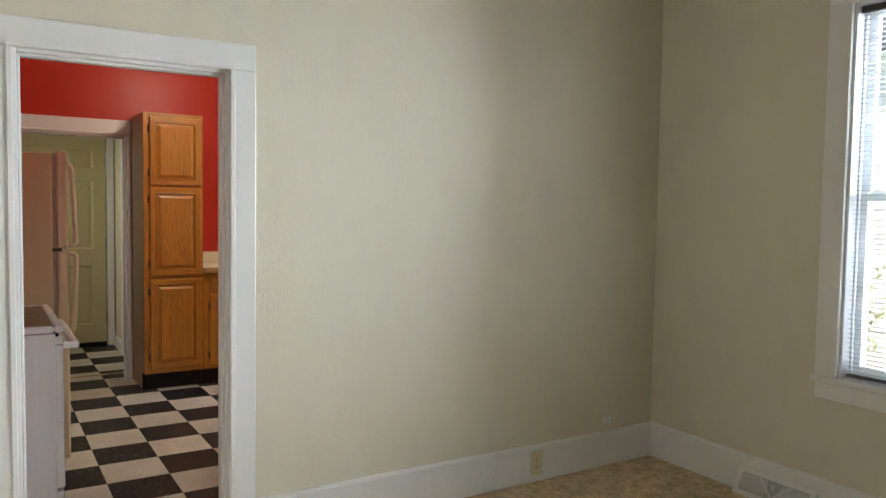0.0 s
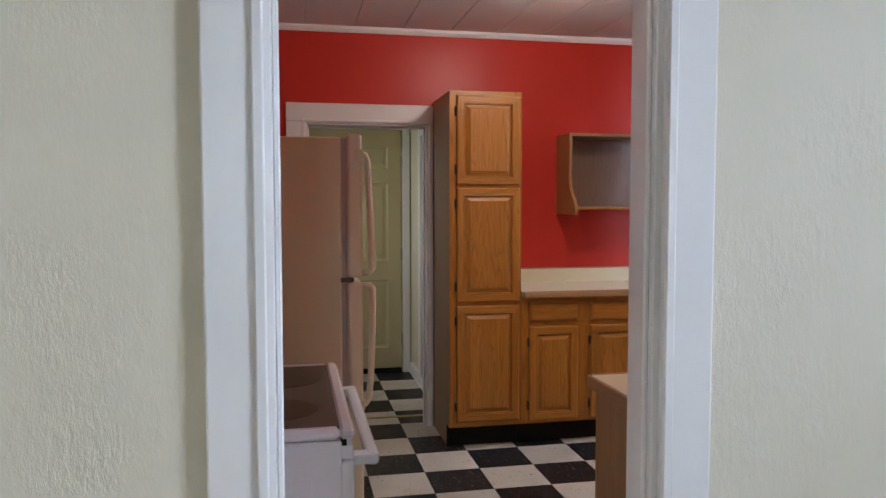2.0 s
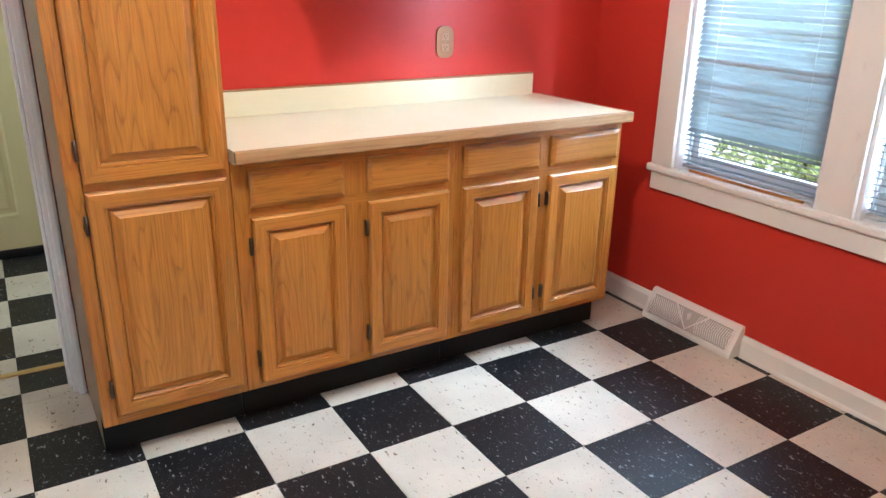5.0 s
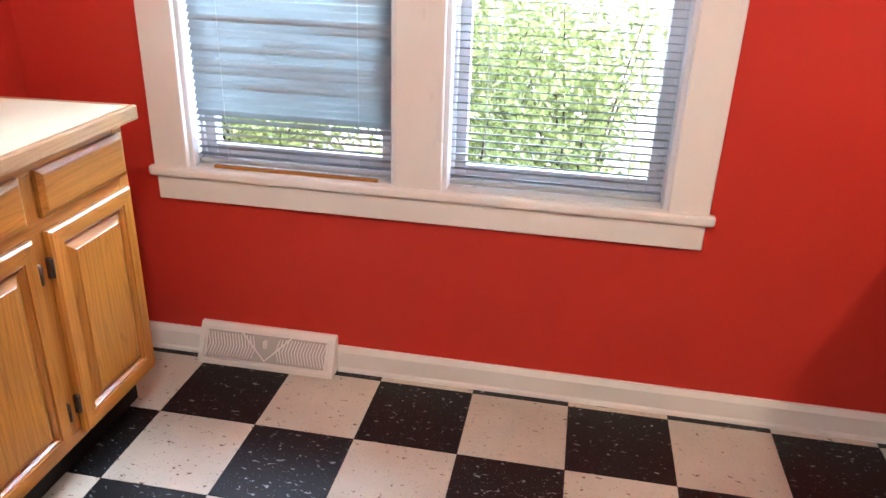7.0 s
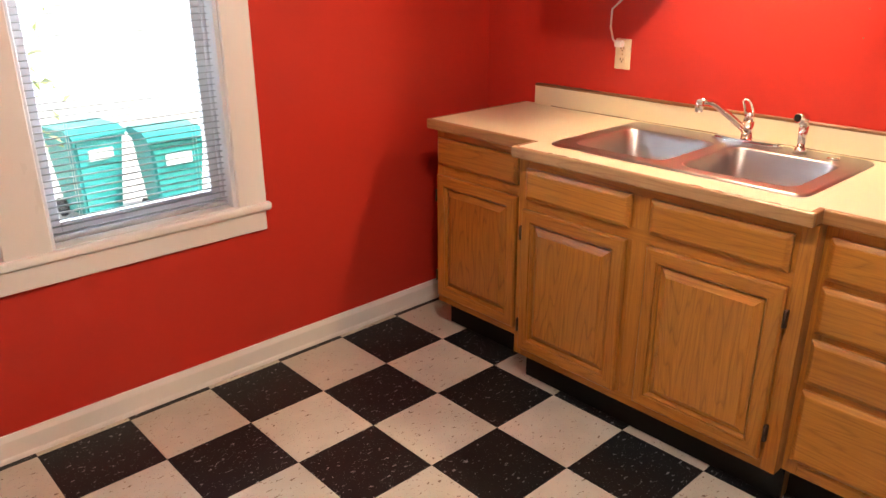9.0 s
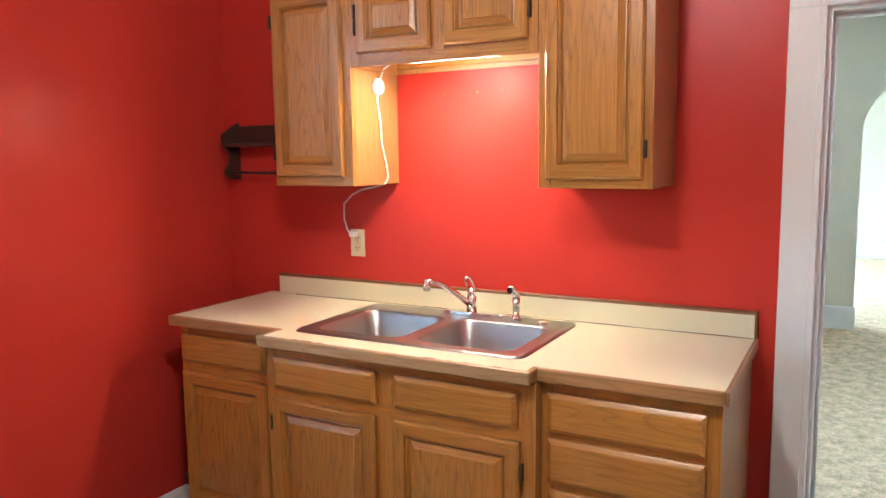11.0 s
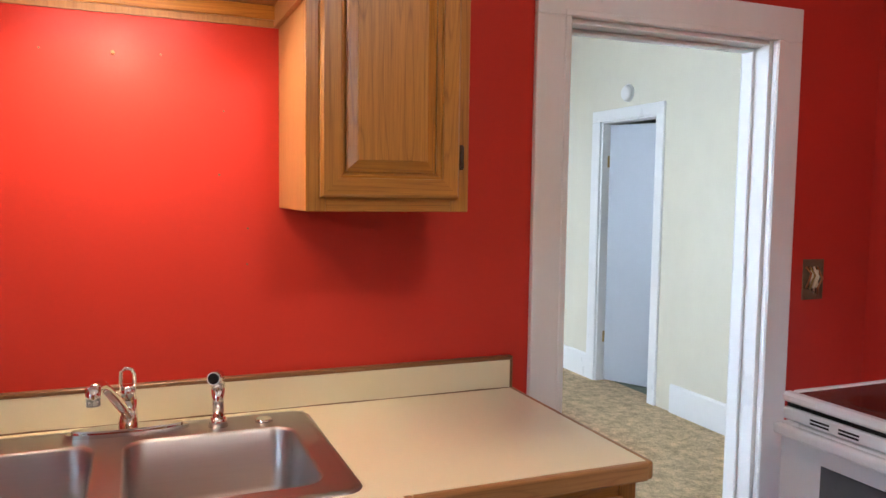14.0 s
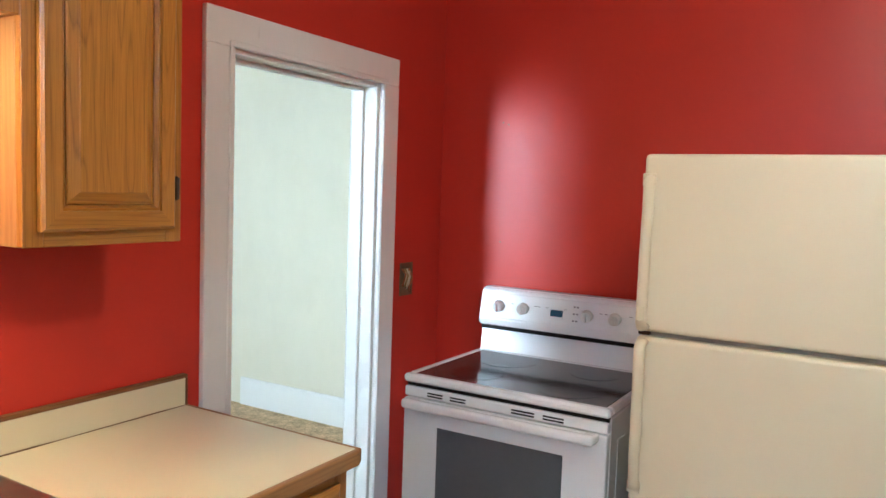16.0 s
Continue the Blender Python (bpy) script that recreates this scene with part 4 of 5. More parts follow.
part("upstand_end", box(bmesh.new(), 0.990, 0.998, KS, KS + 0.0212, CZ, 1.005, 0.001), OAK_CAP, r, "dark oak end strip", True)
part("chipped_joint", tube(bmesh.new(), [(1.0 + 0.09 * k, KS + 0.0208 + 0.0006 * (k % 3), CZ + 0.0008) for k in range(22)], [0.0009 + 0.0006 * ((k * 7) % 4) for k in range(22)], 5), RAW, r, "dark chipped joint line", True)

rnd = random.Random(4)
for k in range(7):
    x = rnd.uniform(1.55, 2.46)
    w = rnd.uniform(0.008, 0.03)
    part("chip", prism(bmesh.new(), [(x - w, 3.8425), (x - w * 0.4, 3.8425 - rnd.uniform(0.002, 0.005)), (x + w * 0.5, 3.8425 - rnd.uniform(0.001, 0.004)), (x + w, 3.8425)], "z", CZ - 0.004, CZ + 0.0006), OAK_CAP, r, "", True)

# stainless double sink
r = root("kitchen_sink", pose(2.0, 3.49, CZ), "stainless steel double-bowl drop-in sink with chrome faucet", "sink")


def bowl(bm, x0, x1, y0, y1, z, depth, rad=0.05, seg=5):
    """A rounded bowl let in from height z; returns its top ring."""
    prev = None
    first = None
    for k, (d, dz) in enumerate(((0, 0), (0.006, -0.006), (0.010, -depth + 0.04), (0.022, -depth + 0.012), (0.045, -depth))):
        ring = []
        q = max(0.012, rad - d * 0.4)
        for cx, cy, st in ((x1 - d - q, y1 - d - q, 0), (x0 + d + q, y1 - d - q, 90), (x0 + d + q, y0 + d + q, 180), (x1 - d - q, y0 + d + q, 270)):
            for i in range(seg + 1):
                a = radians(st + 90 * i / seg)
                ring.append(bm.verts.new((cx + q * math.cos(a), cy + q * math.sin(a), z + dz)))
        if prev:
            for i in range(len(ring)):
                bm.faces.new((prev[i], prev[(i + 1) % len(ring)], ring[(i + 1) % len(ring)], ring[i])).smooth = True
        else:
            first = ring
        prev = ring
    bm.faces.new(prev).smooth = True
    return first


bm = bmesh.new()
zt = CZ + 0.006
b_l = bowl(bm, 2.035, 2.385, 3.335, 3.70, zt, 0.17)
b_r = bowl(bm, 1.63, 1.985, 3.335, 3.70, zt, 0.17)
xs, ys = [SINK[0], 2.01, SINK[1]], [SINK[2], SINK[3]]
for ring, x0, x1 in ((b_l, 2.01, SINK[1]), (b_r, SINK[0], 2.01)):
    n = len(ring)
    cs = [bm.verts.new(p) for p in ((x1, SINK[3], zt), (x0, SINK[3], zt), (x0, SINK[2], zt), (x1, SINK[2], zt))]
    q = n // 4
    for k in range(4):
        seg_v = ring[k * q:(k + 1) * q]
        for a, b in zip(seg_v, seg_v[1:]):
            bm.faces.new((cs[k], b, a))
        bm.faces.new((cs[k], cs[(k + 1) % 4], ring[((k + 1) * q) % n], ring[(k + 1) * q - 1]))
bmesh.ops.remove_doubles(bm, verts=bm.verts, dist=1e-5)
part("basin", bm, STEEL, r, "", True)
bm = bmesh.new()
o = [(0.0, 0.0), (0.012, 0.0), (0.004, 0.006), (0.0, 0.0065)]
x0, x1, y0, y1 = SINK
loops = []
for d, z in ((-0.012, CZ + 0.0005), (-0.009, CZ + 0.004), (-0.002, CZ + 0.0075), (0.006, zt)):
    ring = []
    q = 0.03 - d
    for cx, cy, st in ((x1 - d - q, y1 - d - q, 0), (x0 + d + q, y1 - d - q, 90), (x0 + d + q, y0 + d + q, 180), (x1 - d - q, y0 + d + q, 270)):
        ring += [bm.verts.new((cx + q * math.cos(radians(st + 15 * i)), cy + q * math.sin(radians(st + 15 * i)), z)) for i in range(7)]
    loops.append(ring)
for a, b in zip(loops, loops[1:]):
    for i in range(len(a)):
        bm.faces.new((a[i], a[(i + 1) % len(a)], b[(i + 1) % len(a)], b[i])).smooth = True
part("rim", bm, STEEL, r, "", True)
for x in (1.81, 2.21):
    bm = rod(bmesh.new(), (x, 3.52, CZ - 0.166), (x, 3.52, CZ - 0.160), 0.043, 0.040, 20)
    rod(bm, (x, 3.52, CZ - 0.162), (x, 3.52, CZ - 0.154), 0.012, 0.012, 10)
    part("drain", bm, CHROME, r, "chrome drain basket", True)
bm = rod(bmesh.new(), (1.685, 3.285, zt), (1.685, 3.285, zt + 0.006), 0.020, 0.017, 18)
part("hole_cap", bm, CHROME, r, "chrome hole cap", True)

r = root("faucet", pose(1.974, 3.275, zt), "chrome single-lever kitchen faucet", "faucet")
bm = bmesh.new()
ov = [(0.125 * math.cos(radians(a)), 0.028 * math.sin(radians(a))) for a in range(0, 360, 15)]
prism(bm, ov, "z", 0.0005, 0.009)
prism(bm, [(u * 0.9, v * 0.78) for u, v in ov], "z", 0.009, 0.015)
part("base_plate", bm, CHROME, r)
bm = rod(bmesh.new(), (0, 0, 0.015), (0, 0, 0.075), 0.020, 0.018, 20)
rod(bm, (0, 0, 0.075), (0, 0, 0.105), 0.018, 0.014, 20)
part("body", bm, CHROME, r)
bm = tube(bmesh.new(), [(0.0, 0.008, 0.040), (0.012, 0.055, 0.074), (0.025, 0.11, 0.110), (0.038, 0.165, 0.144), (0.044, 0.190, 0.156), (0.049, 0.213, 0.160), (0.055, 0.242, 0.159)], [0.012, 0.0115, 0.011, 0.0105, 0.0105, 0.0105, 0.0105], 12)
sp = part("spout", bm, CHROME, r)
part("aerator", rod(bmesh.new(), (0.055, 0.238, 0.163), (0.055, 0.238, 0.130), 0.0135, 0.0125, 14), CHROME, sp)
bm = tube(bmesh.new(), [(-0.012, 0.003, 0.094), (-0.014, 0.012, 0.116), (-0.014, 0.026, 0.136), (-0.009, 0.038, 0.150), (0.003, 0.040, 0.152), (0.012, 0.032, 0.144), (0.013, 0.014, 0.118), (0.011, 0.003, 0.094)], 0.0045, 8)
part("lever", bm, CHROME, r)
r = root("side_sprayer", pose(1.787, 3.29, zt), "chrome side sprayer standing in its holder", "sprayer")
part("holder", rod(bmesh.new(), (0, 0, 0.0), (0, 0, 0.022), 0.022, 0.016, 16), CHROME, r)
bm = rod(bmesh.new(), (0, 0, 0.022), (0, 0, 0.09), 0.012, 0.015, 14)
rod(bm, (0, 0, 0.09), (0.004, 0.012, 0.118), 0.016, 0.014, 14)
part("wand", bm, CHROME, r)
part("nozzle", rod(bmesh.new(), (0.0, 0.0, 0.112), (0.012, 0.03, 0.116), 0.016, 0.015, 14), CHROME, r)
part("spray_face", rod(bmesh.new(), (0.012, 0.03, 0.116), (0.0135, 0.0335, 0.1163), 0.0125, 0.0115, 14), BLACK, r, "black spray face")
part("lever", box(bmesh.new(), -0.005, 0.005, -0.022, -0.016, 0.055, 0.115, 0.002), CHROME, r)

# upper cabinets
UY, UZ, UT = 3.479, 1.422, 2.15
cabinet("wall_cabinet", south(2.718, UY), 0.366, UZ, UT, UY - KS, [(0.012, 0.33, UZ + 0.035, 2.128, "l")], [], "honey oak wall cabinet with one raised-panel door", toe=False, group="wall cabinets")
cabinet("wall_cabinet", south(2.3515, UY), 0.7225, 1.85, UT, UY - KS, [(0.035, 0.335, 1.895, 2.128, "l"), (0.39, 0.69, 1.895, 2.128, "r")], [], "short honey oak wall cabinet above the sink", mullions=[0.3615], toe=False, group="wall cabinets")
cabinet("wall_cabinet", south(1.6285, UY), 0.364, UZ, UT, UY - KS, [(0.028, 0.336, UZ + 0.03, 2.128, "r")], [], "honey oak wall cabinet with one raised-panel door", toe=False, group="wall cabinets")
bm = prism(bmesh.new(), [(KS, UT), (UY + 0.004, UT), (UY + 0.03, UT + 0.035), (UY + 0.034, UT + 0.05), (KS, UT + 0.05)], "x", 1.25, 2.74)
solo("cabinet_crown", bm, OAK_H, "honey oak crown moulding on top of the wall cabinets", "moulding")
solo("wall_cleat", box(bmesh.new(), 1.63, 2.35, KS, KS + 0.02, 1.866, 1.8985, 0.002), OAK_H, "light oak cleat under the short wall cabinet", "cleat")

r = root("under_cabinet_lamp", pose(1.99, 3.40, 1.862), "lit white fluorescent lamp under the short wall cabinet", "lamp")
part("housing", box(bmesh.new(), 1.80, 2.18, 3.345, 3.445, 1.876, 1.8995, 0.003), PLASTIC, r, "", True)
part("diffuser", box(bmesh.new(), 1.81, 2.17, 3.36, 3.44, 1.863, 1.876, 0.005, seg=2), TUBE, r, "glowing white diffuser", True)
lamp = sky_lamp((1.99, 3.40, 1.859), (2.02, 3.85, 0.0), 0.36, 0.07, 4.8, (1.0, 0.72, 0.38))
lamp.name = "lamp_light"
side = new("lamp_side_light", bpy.data.lights.new("lamp_side_light", "POINT"))
side.data.energy, side.data.color, side.data.shadow_soft_size = 1.9, (1.0, 0.76, 0.46), 0.04
side.location = (1.99, 3.45, 1.81)

# ceiling light in the middle of the kitchen
r = root("ceiling_light", pose(1.40, 4.98, KH), "lit frosted glass ceiling light with a white base", "ceiling light")
part("base", rod(bmesh.new(), (1.40, 4.98, KH), (1.40, 4.98, KH - 0.03), 0.14, 0.13, 28), PLASTIC, r, "", True)
t = bmesh.new()
bmesh.ops.create_uvsphere(t, u_segments=24, v_segments=12, radius=0.12)
for f in t.faces:
    f.smooth = True
t.transform(Matrix.Translation((1.40, 4.98, KH - 0.03)) @ Matrix.Diagonal((1, 1, 0.5, 1)))
part("globe", t, GLOBE, r, "frosted glass globe", True).visible_shadow = False
bulb = new("bulb_light", bpy.data.lights.new("bulb_light", "POINT"))
bulb.data.energy, bulb.data.color, bulb.data.shadow_soft_size = 36, (1.0, 0.85, 0.66), 0.09
bulb.location = (1.40, 4.98, KH - 0.06)

# cord, switch, outlet
r = root("lamp_cord", pose(2.35, 3.31, 1.2), "white lamp cord with a round inline switch, plugged in", "cord")
part("cord", tube(bmesh.new(), [(2.17, 3.36, 1.89), (2.28, 3.30, 1.885), (2.342, 3.28, 1.86), (2.347, 3.31, 1.80), (2.347, 3.318, 1.74), (2.347, 3.30, 1.66), (2.347, 3.295, 1.58), (2.347, 3.265, 1.50), (2.346, 3.255, 1.45), (2.350, 3.27, 1.425), (2.38, 3.30, 1.412), (2.47, 3.25, 1.40), (2.56, 3.20, 1.375), (2.615, 3.185, 1.335), (2.618, 3.183, 1.27), (2.60, 3.187, 1.225), (2.575, 3.195, 1.21)], 0.0038, 7), PLASTIC, r, "", True)
sw = part("inline_switch", rod(bmesh.new(), (2.3515, 3.318, 1.793), (2.333, 3.318, 1.793), 0.034, 0.030, 24), PLASTIC, r, "", True)
part("dial", box(bmesh.new(), 2.325, 2.334, 3.298, 3.312, 1.776, 1.806, 0.003), PLASTIC, sw, "", True)
part("plug", box(bmesh.new(), 2.553, 2.588, KS + 0.007, KS + 0.034, 1.197, 1.222, 0.005), PLASTIC, r, "", True)


def outlet(name, m, w, h, plate, inner, label, round_plate=False):
    r = root(name, m, label, "outlet", "wall outlets")
    if round_plate:
        ov = []
        for cx, cz, st in ((w / 2 - 0.03, h / 2 - 0.03, 0), (-w / 2 + 0.03, h / 2 - 0.03, 90), (-w / 2 + 0.03, -h / 2 + 0.03, 180), (w / 2 - 0.03, -h / 2 + 0.03, 270)):
            ov += [(cx + 0.03 * math.cos(radians(st + a)), cz + 0.03 * math.sin(radians(st + a))) for a in range(0, 91, 15)]
        part("plate", prism(bmesh.new(), ov, "y", -0.007, 0), plate, r)
    else:
        part("plate", box(bmesh.new(), -w / 2, w / 2, -0.006, 0, -h / 2, h / 2, 0.003, seg=2), plate, r)
    for s in (-1, 1):
        z = s * 0.021
        face = part("socket", box(bmesh.new(), -0.017, 0.017, -0.009, -0.005, z - 0.014, z + 0.014, 0.005, seg=2), inner, r)
        bm = boxes([(-0.008, -0.005, -0.0095, -0.0085, z - 0.002, z + 0.007), (0.005, 0.008, -0.0095, -0.0085, z - 0.002, z + 0.006)])
        rod(bm, (0, -0.0095, z - 0.007), (0, -0.0085, z - 0.007), 0.0026, seg=8)
        part("slots", bm, BLACK, face)
    part("screw", rod(bmesh.new(), (0, -0.008, 0), (0, -0.005, 0), 0.003, seg=10), BRASS, r)
    return r


outlet("wall_outlet", pose(2.562, KS, 1.17, 0, 0, 180), 0.07, 0.115, IVORY, IVORY, "ivory wall outlet with the lamp plugged in")
outlet("wall_outlet", pose(2.475, KN, 1.157), 0.078, 0.122, TAN_PLATE, TAN_SOCKET, "tan rounded wall outlet above the worktop", True)
outlet("wall_outlet", pose(2.43, DN - 0.015, 0.10), 0.078, 0.13, IVORY, IVORY, "ivory outlet set in the tall white baseboard")
solo("phone_jack", box(bmesh.new(), 2.905, 2.955, DN - 0.022, DN, 0.235, 0.275, 0.004), PLASTIC, "small white phone jack above the baseboard", "jack")

# open switch box
r = root("open_switch_box", pose(-0.14, KS, 1.19), "uncovered electrical box with bare wires in the red wall", "switch box")
bm = bmesh.new()
box(bm, -0.186, -0.18, KS - 0.002, KS + 0.004, 1.125, 1.26)
box(bm, -0.101, -0.095, KS - 0.002, KS + 0.004, 1.125, 1.26)
box(bm, -0.18, -0.101, KS - 0.002, KS + 0.004, 1.125, 1.131)
box(bm, -0.18, -0.101, KS - 0.002, KS + 0.004, 1.254, 1.26)
box(bm, -0.18, -0.101, KS, KS + 0.0015, 1.131, 1.254)
part("box", bm, RAW, r, "", True)
for k in range(4):
    x = -0.165 + 0.017 * k
    bm = tube(bmesh.new(), [(x, KS + 0.002, 1.14 + 0.01 * k), (x + 0.012, KS + 0.012, 1.165), (x - 0.006, KS + 0.014, 1.195 + 0.006 * k), (x + 0.01, KS + 0.006, 1.235)], 0.0035, 6)
    part("wire", bm, (COPPER, IVORY, BRASS, COPPER)[k], r, "", True)
part("switch", box(bmesh.new(), -0.158, -0.125, KS + 0.002, KS + 0.012, 1.165, 1.225, 0.003), IVORY, r, "", True)

# nails and nicks in the red wall over the sink
for x, z, s in ((1.994, 1.763, 0.005), (1.06, 2.06, 0.004), (1.12, 2.10, 0.003)):
    solo("nail", rod(bmesh.new(), (x, KS, z), (x, KS + 0.008, z + 0.002), s, s * 0.8, 8), COPPER if s > 0.0045 else PLASTIC, "small nail stuck in the red wall", "nail", "wall nails")

for x, z in ((2.14, 1.764), (1.894, 1.768), (1.757, 1.648), (1.768, 1.499), (1.703, 1.372), (1.705, 1.286)):
    solo("nail_hole", rod(bmesh.new(), (x, KS - 0.001, z), (x, KS + 0.0012, z), 0.0032, 0.0022, 8), RAW, "small old nail hole in the red wall", "nail hole", "nail holes")
for y, z in ((3.482, 1.842), (3.457, 1.85), (3.462, 1.354)):
    solo("nail_hole", rod(bmesh.new(), (KW - 0.001, y, z), (KW + 0.0012, y, z), 0.0045, 0.003, 8), RAW, "small old nail hole in the red wall", "nail hole", "nail holes")

# wall shelf box over the north worktop
r = root("wall_shelf", pose(2.2175, KN, 1.375), "open oak wall shelf with curved side panels", "shelf")
SX0, SX1 = 1.845, 2.59
prof = [(KN, 1.375), (6.10, 1.375), (6.095, 1.40), (6.10, 1.43), (6.125, 1.465), (6.165, 1.50), (6.195, 1.545), (6.208, 1.60), (6.21, 1.66), (6.21, 1.888), (KN, 1.888)]
for x0, x1 in ((SX0, SX0 + 0.018), (SX1 - 0.018, SX1)):
    part("side_panel", prism(bmesh.new(), prof, "x", x0, x1), OAK_SIDE, r, "", True)
part("top_board", box(bmesh.new(), SX0 + 0.018, SX1 - 0.018, 6.212, KN, 1.87, 1.888, 0.001), OAK_H, r, "", True)
part("shelf_board", box(bmesh.new(), SX0 + 0.018, SX1 - 0.018, 6.115, KN, 1.408, 1.424, 0.002), OAK_H, r, "", True)
part("back_board", box(bmesh.new(), SX0 + 0.018, SX1 - 0.018, KN - 0.008, KN, 1.424, 1.87), DIM_OAK, r, "oak back board, darker than the sides", True)
part("edge_trim", boxes([(SX0 + 0.0, SX0 + 0.018, 6.204, 6.2095, 1.66, 1.888), (SX1 - 0.018, SX1, 6.204, 6.2095, 1.66, 1.888), (SX0 + 0.018, SX1 - 0.018, 6.206, 6.212, 1.87, 1.888)], 0.001), OAK_EDGE, r, "pale worn edging", True)

# dark spice shelf in the corner
r = root("spice_shelf", pose(3.0, KS, 1.44), "small dark wooden shelf with scalloped sides", "shelf")
sc = [(KS, 1.435), (KS + 0.05, 1.435), (KS + 0.088, 1.45), (KS + 0.092, 1.475), (KS + 0.065, 1.51), (KS + 0.06, 1.54), (KS + 0.085, 1.575), (KS + 0.10, 1.60), (KS + 0.10, 1.635), (KS + 0.07, 1.655), (KS + 0.03, 1.675), (KS, 1.69)]
for x in (2.76, 3.205):
    part("side_panel", prism(bmesh.new(), sc, "x", x, x + 0.015), DARK_WOOD, r, "", True)
part("shelf_board", box(bmesh.new(), 2.775, 3.205, KS, KS + 0.095, 1.58, 1.597, 0.003), DARK_WOOD, r, "", True)
part("back_board", box(bmesh.new(), 2.775, 3.205, KS, KS + 0.012, 1.597, 1.675, 0.003), DARK_WOOD, r, "", True)
part("dowel", rod(bmesh.new(), (2.775, KS + 0.06, 1.465), (3.205, KS + 0.06, 1.465), 0.007, seg=10), DARK_WOOD, r, "", True)

# ---- stove ----
r = root("electric_range", pose(0.262, 3.435, 0, 0, 0, 90), "white freestanding electric range with a black glass cooktop", "stove")
W = 0.748
D = 0.64
part("body", box(bmesh.new(), 0.004, W - 0.004, 0.03, D, 0.03, 0.885, 0.004), ENAMEL, r)
part("rim", boxes([(0, W, 0, 0.035, 0.889, 0.917), (0, W, D - 0.10, D - 0.075, 0.889, 0.917), (0, 0.028, 0.035, D - 0.10, 0.889, 0.917), (W - 0.028, W, 0.035, D - 0.10, 0.889, 0.917)], 0.008), ENAMEL, r)
top_glass = part("cooktop", box(bmesh.new(), 0.026, W - 0.026, 0.033, D - 0.098, 0.893, 0.914, 0.002), BLACK_GLASS, r, "black glass cooktop")
for x, y, rad in ((0.20, 0.17, 0.095), (0.55, 0.17, 0.115), (0.20, 0.42, 0.11), (0.55, 0.42, 0.085)):
    bm = bmesh.new()
    bm.faces.new([bm.verts.new((x + rad * math.cos(radians(a)), y + rad * math.sin(radians(a)), 0.9146)) for a in range(0, 360, 9)])
    part("burner_disc", bm, BURNER, top_glass)
oven = part("oven_door", box(bmesh.new(), 0.006, W - 0.006, 0.0, 0.034, 0.24, 0.835, 0.006, seg=2), ENAMEL, r)
part("window", box(bmesh.new(), 0.145, W - 0.145, -0.0025, 0.004, 0.36, 0.748, 0.002), OVEN_GLASS, oven, "grey oven window")
part("vent_panel", box(bmesh.new(), 0.006, W - 0.006, 0.004, 0.034, 0.84, 0.874, 0.003), ENAMEL, r)
# black box takes the place of shade in the gap below the rim
part("rim_gap", box(bmesh.new(), 0.008, W - 0.008, 0.018, 0.032, 0.872, 0.8895), BLACK, r, "black strip standing in for shade under the cooktop rim")
for a, b in ((0.10, 0.16), (0.19, 0.25), (0.42, 0.50), (0.53, 0.60)):
    for z in (0.8485, 0.858):
        part("vent_slot", box(bmesh.new(), a, b, 0.0022, 0.006, z, z + 0.005), BLACK, r)
for x in (0.002, W - 0.004):
    part("side_panel", box(bmesh.new(), x, x + 0.002, 0.10, D - 0.10, 0.10, 0.80, 0.0008), ENAMEL, r)
bm = box(bmesh.new(), 0.03, W - 0.03, -0.062, -0.03, 0.812, 0.845, 0.012, seg=3)
for x in (0.03, W - 0.07):
    box(bm, x, x + 0.04, -0.05, 0.002, 0.815, 0.842, 0.006, seg=2)
part("handle", bm, ENAMEL, oven, "white bar handle")
part("drawer", box(bmesh.new(), 0.006, W - 0.006, 0.002, 0.034, 0.045, 0.225, 0.006, seg=2), ENAMEL, r)
part("plinth", box(bmesh.new(), 0.02, W - 0.02, 0.05, D - 0.02, 0.0, 0.03), BLACK, r)
bm = prism(bmesh.new(), [(D - 0.075, 0.90), (D - 0.06, 1.005), (D, 1.005), (D, 0.90)], "x", 0.004, W - 0.004)
part("riser", bm, ENAMEL, r)
# black strip painted in for the shaded gap under the control panel
part("gap_strip", box(bmesh.new(), 0.01, W - 0.01, D - 0.082, D - 0.004, 1.0035, 1.021), BLACK, r)
t = bmesh.new()
prism(t, [(D - 0.09, 1.02), (D - 0.092, 1.05), (D - 0.07, 1.155), (D - 0.055, 1.172), (D, 1.172), (D, 1.02)], "x", 0, W)
bmesh.ops.bevel(t, geom=t.edges[:], offset=0.006, segments=2, affect="EDGES")
guard = part("control_panel", t, ENAMEL, r)


def on_panel(x, s, out=0.0):
    """A point on the sloping control panel: s from 0 at its foot to 1 at its head."""
    return Vector((x, D - 0.092 + 0.022 * s - out, 1.05 + 0.105 * s))


for x in (0.088, 0.196, 0.462, 0.572):
    bm = rod(bmesh.new(), on_panel(x, 0.5), on_panel(x, 0.45, 0.024), 0.024, 0.020, 20)
    box(bm, x - 0.004, x + 0.004, D - 0.113, D - 0.10, 1.08, 1.118, 0.002)
    part("knob", bm, PLASTIC, guard, "white control knob")
bm = prism(bmesh.new(), [(D - 0.0865, 1.075), (D - 0.0775, 1.118), (D - 0.07, 1.118), (D - 0.078, 1.075)], "x", 0.282, 0.388)
disp = part("display_panel", bm, PLASTIC, guard)
part("display", prism(bmesh.new(), [(D - 0.0862, 1.085), (D - 0.0812, 1.11), (D - 0.075, 1.11), (D - 0.078, 1.085)], "x", 0.312, 0.362), LCD, guard, "blue clock display")
bm = bmesh.new()
